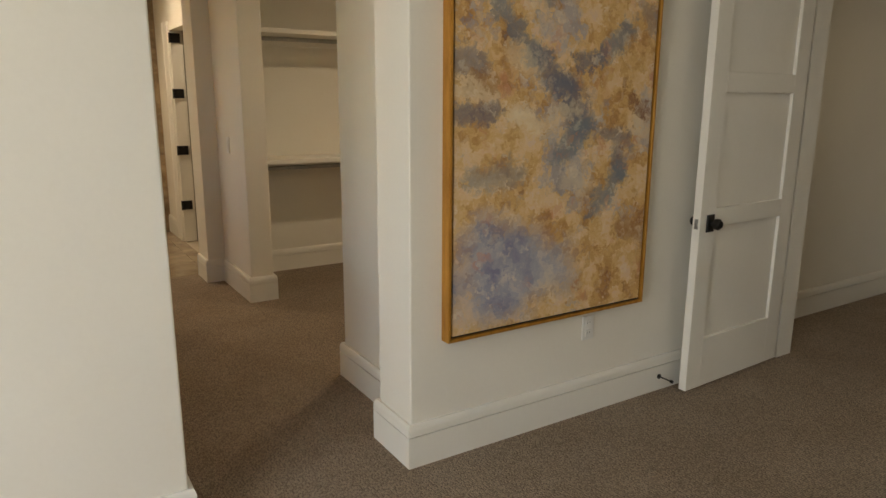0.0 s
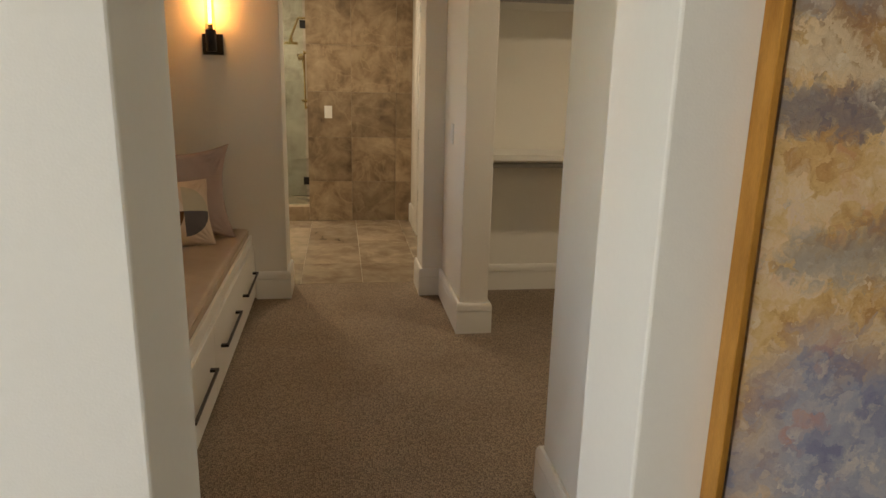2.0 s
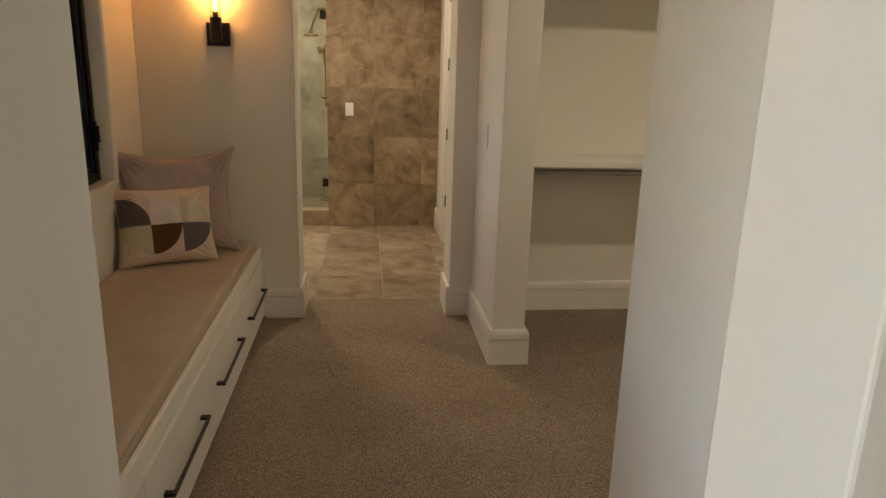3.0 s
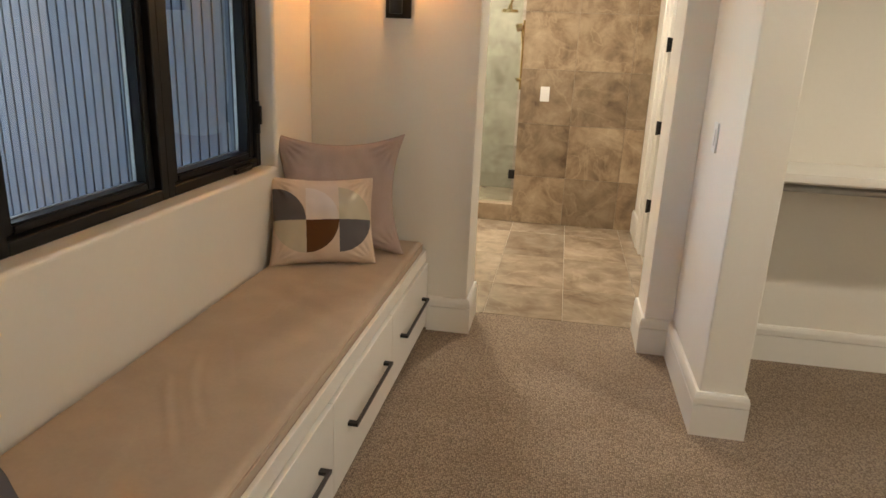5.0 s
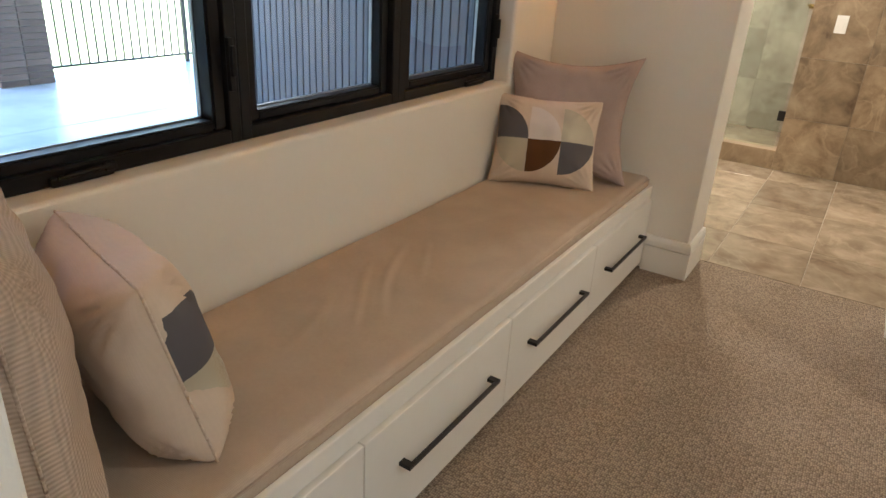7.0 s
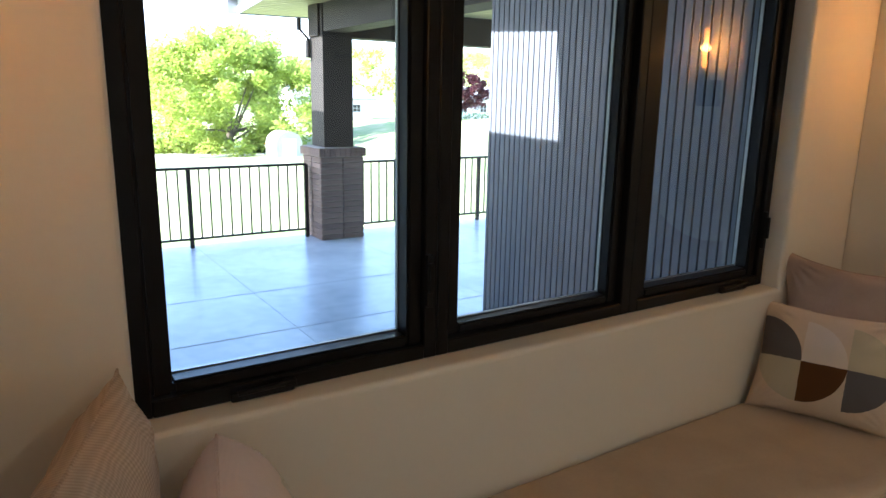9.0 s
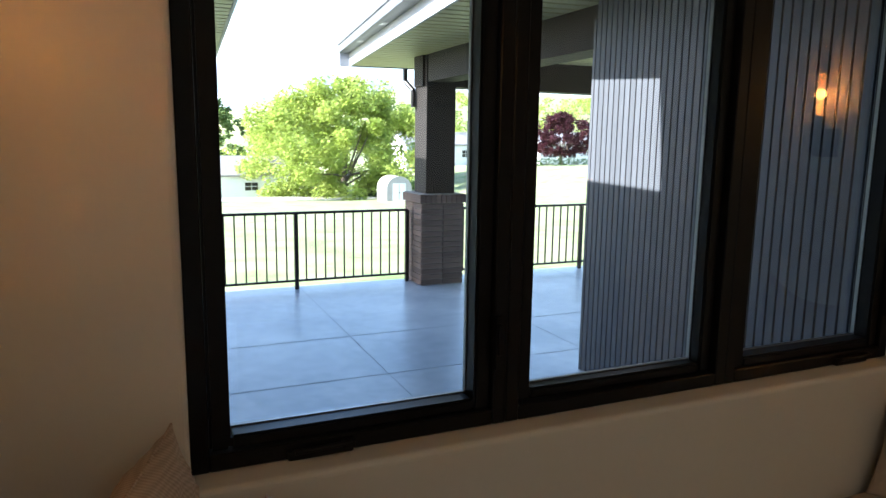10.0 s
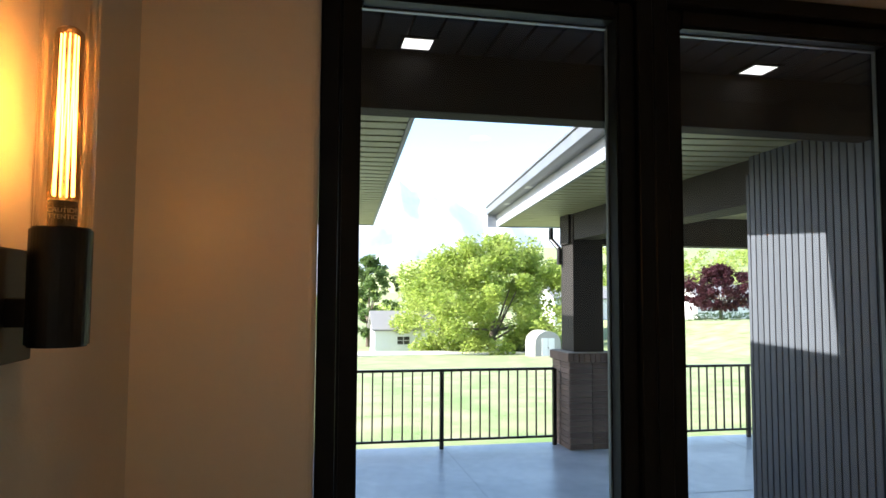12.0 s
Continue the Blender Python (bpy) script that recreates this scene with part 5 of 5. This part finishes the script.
house((-88.5, 58.3, -1.6), 14, 7, 3.0, 1.8, 0, "pale house behind the plum tree", [(1.5, 0.9, 1.4, 1.3), (5, 0.9, 1.6, 1.3), (9, 0.9, 1.4, 1.3)])


def barrel_shed(at):
    """A small shed with a rounded top and white double door."""
    s = thing("garden_shed", at, "small pale shed with rounded roof and white double door", "shed")
    bm = bmesh.new()
    prof = [(-1.14, -0.5)] + [(1.14 * math.cos(a), 1.1 + 1.05 * math.sin(a)) for a in [math.pi - k * math.pi / 16 for k in range(17)]] + [(1.14, -0.5)]
    r = [[bm.verts.new((x, y, z)) for y, z in prof] for x in (-2.6, 0.0)]
    k = len(prof)
    for j in range(k):
        bm.faces.new((r[0][j], r[0][(j + 1) % k], r[1][(j + 1) % k], r[1][j]))
    bm.faces.new(r[0])
    bm.faces.new(r[1][::-1])
    part("shell", bm, material("pale_tan_panel", (0.36, 0.35, 0.33), (0.31, 0.30, 0.28), 2, 0.7), s)
    for y in (-0.57, 0.02):
        part("door", block(0.0, 0.05, y, y + 0.55, -0.3, 1.55, 0.01), WHITE_SIDING, s)
    part("hasp", block(0.05, 0.07, -0.05, 0.05, 0.7, 0.8), BRONZE, s)


barrel_shed((-53.7, 22.8, -3.55))


def mountains():
    """A far snow-streaked range."""
    bm = bmesh.new()
    ny, nz = 130, 22
    g = []
    for j in range(ny + 1):
        y = -2600 + 5600 * j / ny
        top = 620 + 140 * noise.noise((y * 0.0011, 1, 0)) + 90 * noise.noise((y * 0.004, 5, 0)) + 30 * noise.noise((y * 0.013, 7, 0)) - max(0, y - 500) * 0.16
        row = []
        for i in range(nz + 1):
            f = i / nz
            x = -3000 - 900 * f + 110 * noise.noise((y * 0.005, f * 5, 3)) * (1 - f * 0.4)
            row.append(bm.verts.new((x, y, -30 + top * f ** 1.15 + 24 * noise.noise((y * 0.01, f * 8, 9)) * f)))
        g.append(row)
    for j in range(ny):
        for i in range(nz):
            bm.faces.new((g[j][i], g[j + 1][i], g[j + 1][i + 1], g[j][i + 1]))
    return bm


def haze_glow_material():
    # Distance haze is painted: a pale blue base colour that also emits.
    m = material("mountain_haze_glow", (0.36, 0.395, 0.435), (0.46, 0.48, 0.51), 0.005, 1.0, fine=0.05, detail=8, spec=0.0)
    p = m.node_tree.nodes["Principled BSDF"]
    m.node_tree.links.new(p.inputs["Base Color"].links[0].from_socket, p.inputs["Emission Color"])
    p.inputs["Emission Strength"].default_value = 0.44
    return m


structure("backdrop_mountains", mountains(), haze_glow_material(), "snow-streaked mountain range with glowing haze in its colour", "mountains", True)

# ---- tiles and bricks ----
bf = structure("floor_bath", block(-1.0, 1.57, 5.89, 8.07, -0.0058, -0.0025), GROUT, "grouted marble tile bathroom floor", "floor")


def tile_set(parent, mat, spots, tx, ty, tz):
    """Bevelled tiles on one shared mesh; clipped ones get their own."""
    cache = {}
    for (x0, x1, y0, y1, z0, z1) in spots:
        key = (round(x1 - x0, 3), round(y1 - y0, 3), round(z1 - z0, 3))
        if key not in cache:
            t = part("tile", block(-key[0] / 2, key[0] / 2, -key[1] / 2, key[1] / 2, -key[2] / 2, key[2] / 2, 0.0012, 1), mat, parent)
            cache[key] = t.data
        else:
            t = new("tile", cache[key])
            t.parent = parent
        t.location = ((x0 + x1) / 2, (y0 + y1) / 2, (z0 + z1) / 2)


P = 0.440
spots = []
g = 0.0022
for i in range(-4, 3):
    x0 = 0.565 + i * P
    for j in range(-1, 5):
        y0 = 5.76 + j * 0.66
        xa, xb, ya, yb = max(x0, -1.0), min(x0 + P, 1.568), max(y0, 5.89), min(y0 + 0.66, 8.07)
        if xb - xa > 0.03 and yb - ya > 0.03:
            spots.append((xa + g, xb - g, ya + g, yb - g, -0.0075, 0.001))
tile_set(bf, MARBLE_FLOOR, spots, 0, 0, 0)
wtl = structure("wall_tiles", block(0.5455, 1.57, 8.0735, 8.0805, 0.0, CH), GROUT, "marble tiled bathroom wall", "wall")
spots = []
for i in range(3):
    for j in range(7):
        x0, x1 = max(0.530 + i * P, 0.543), min(0.530 + (i + 1) * P, 1.568)
        z0, z1 = max(0.001, j * 0.44 - 0.035), min((j + 1) * 0.44 - 0.035, CH - 0.001)
        if z1 - z0 > 0.02:
            spots.append((x0 + 0.001, x1 - 0.001, 8.067, 8.0755, z0 + 0.001, z1 - 0.001))
tile_set(wtl, MARBLE_WALL, spots, 0, 0, 0)

ws = structure("wall_shower_tiles", block(-1.6, 0.543, 9.393, 9.399, 0.031, CH), GROUT, "marble tiled shower wall", "wall")
spots = []
for i in range(5):
    for j in range(6):
        x0, x1 = max(0.542 - (i + 1) * P, -1.59), 0.542 - i * P
        z0, z1 = 0.032 + j * 0.4435, min(0.032 + (j + 1) * 0.4435, CH - 0.001)
        spots.append((x0 + 0.001, x1 - 0.001, 9.387, 9.395, z0 + 0.001, z1 - 0.001))
tile_set(ws, MARBLE_SHOWER, spots, 0, 0, 0)

pier = thing("brick_pier", (-6.73, 6.17, GZ), "brown stacked brick pier with a soldier course cap", "pier")
part("core", block(-0.268, 0.268, -0.268, 0.268, 0.0, 1.10), MORTAR, pier)
bl, bh = 0.268, 0.0585
cm = None
for c in range(15):
    z = 0.006 + c * 0.0665
    for s in range(4):
        for k in (-1, 1):
            if cm is None:
                b = part("brick", block(-bl / 2, bl / 2, -0.02, 0.02, 0, bh, 0.003, 1), BRICK, pier)
                cm = b.data
            else:
                b = new("brick", cm)
                b.parent = pier
            b.matrix_basis = pose(0, 0, 0, 0, 0, 90 * s) @ pose(k * 0.1395, -0.2615, z)
sm = None
for s in range(4):
    for k in range(9):
        if sm is None:
            b = part("brick", block(-0.0305, 0.0305, -0.03, 0.03, 0, 0.098, 0.003, 1), BRICK, pier)
            sm = b.data
        else:
            b = new("brick", sm)
            b.parent = pier
        b.matrix_basis = pose(0, 0, 0, 0, 0, 90 * s) @ pose(-0.27 + 0.0675 * k, -0.275, 1.006)
part("cap", block(-0.285, 0.285, -0.285, 0.285, 1.085, 1.113, 0.004), MORTAR, pier, "mortar wash on top")

# scored joints of the patio
pj = structure("patio_joints", merge(*([block(-6.9, -0.61, y - 0.003, y + 0.003, GZ + 0.0005, GZ + 0.0015) for y in (1.0, 2.75, 4.5, 6.25, 8.0)] + [block(x - 0.004, x + 0.004, -2.9, 13.9, GZ + 0.0017, GZ + 0.0025) for x in (-2.1, -3.62, -4.68)])), JOINT, "scored control joints in the patio slab", "patio")
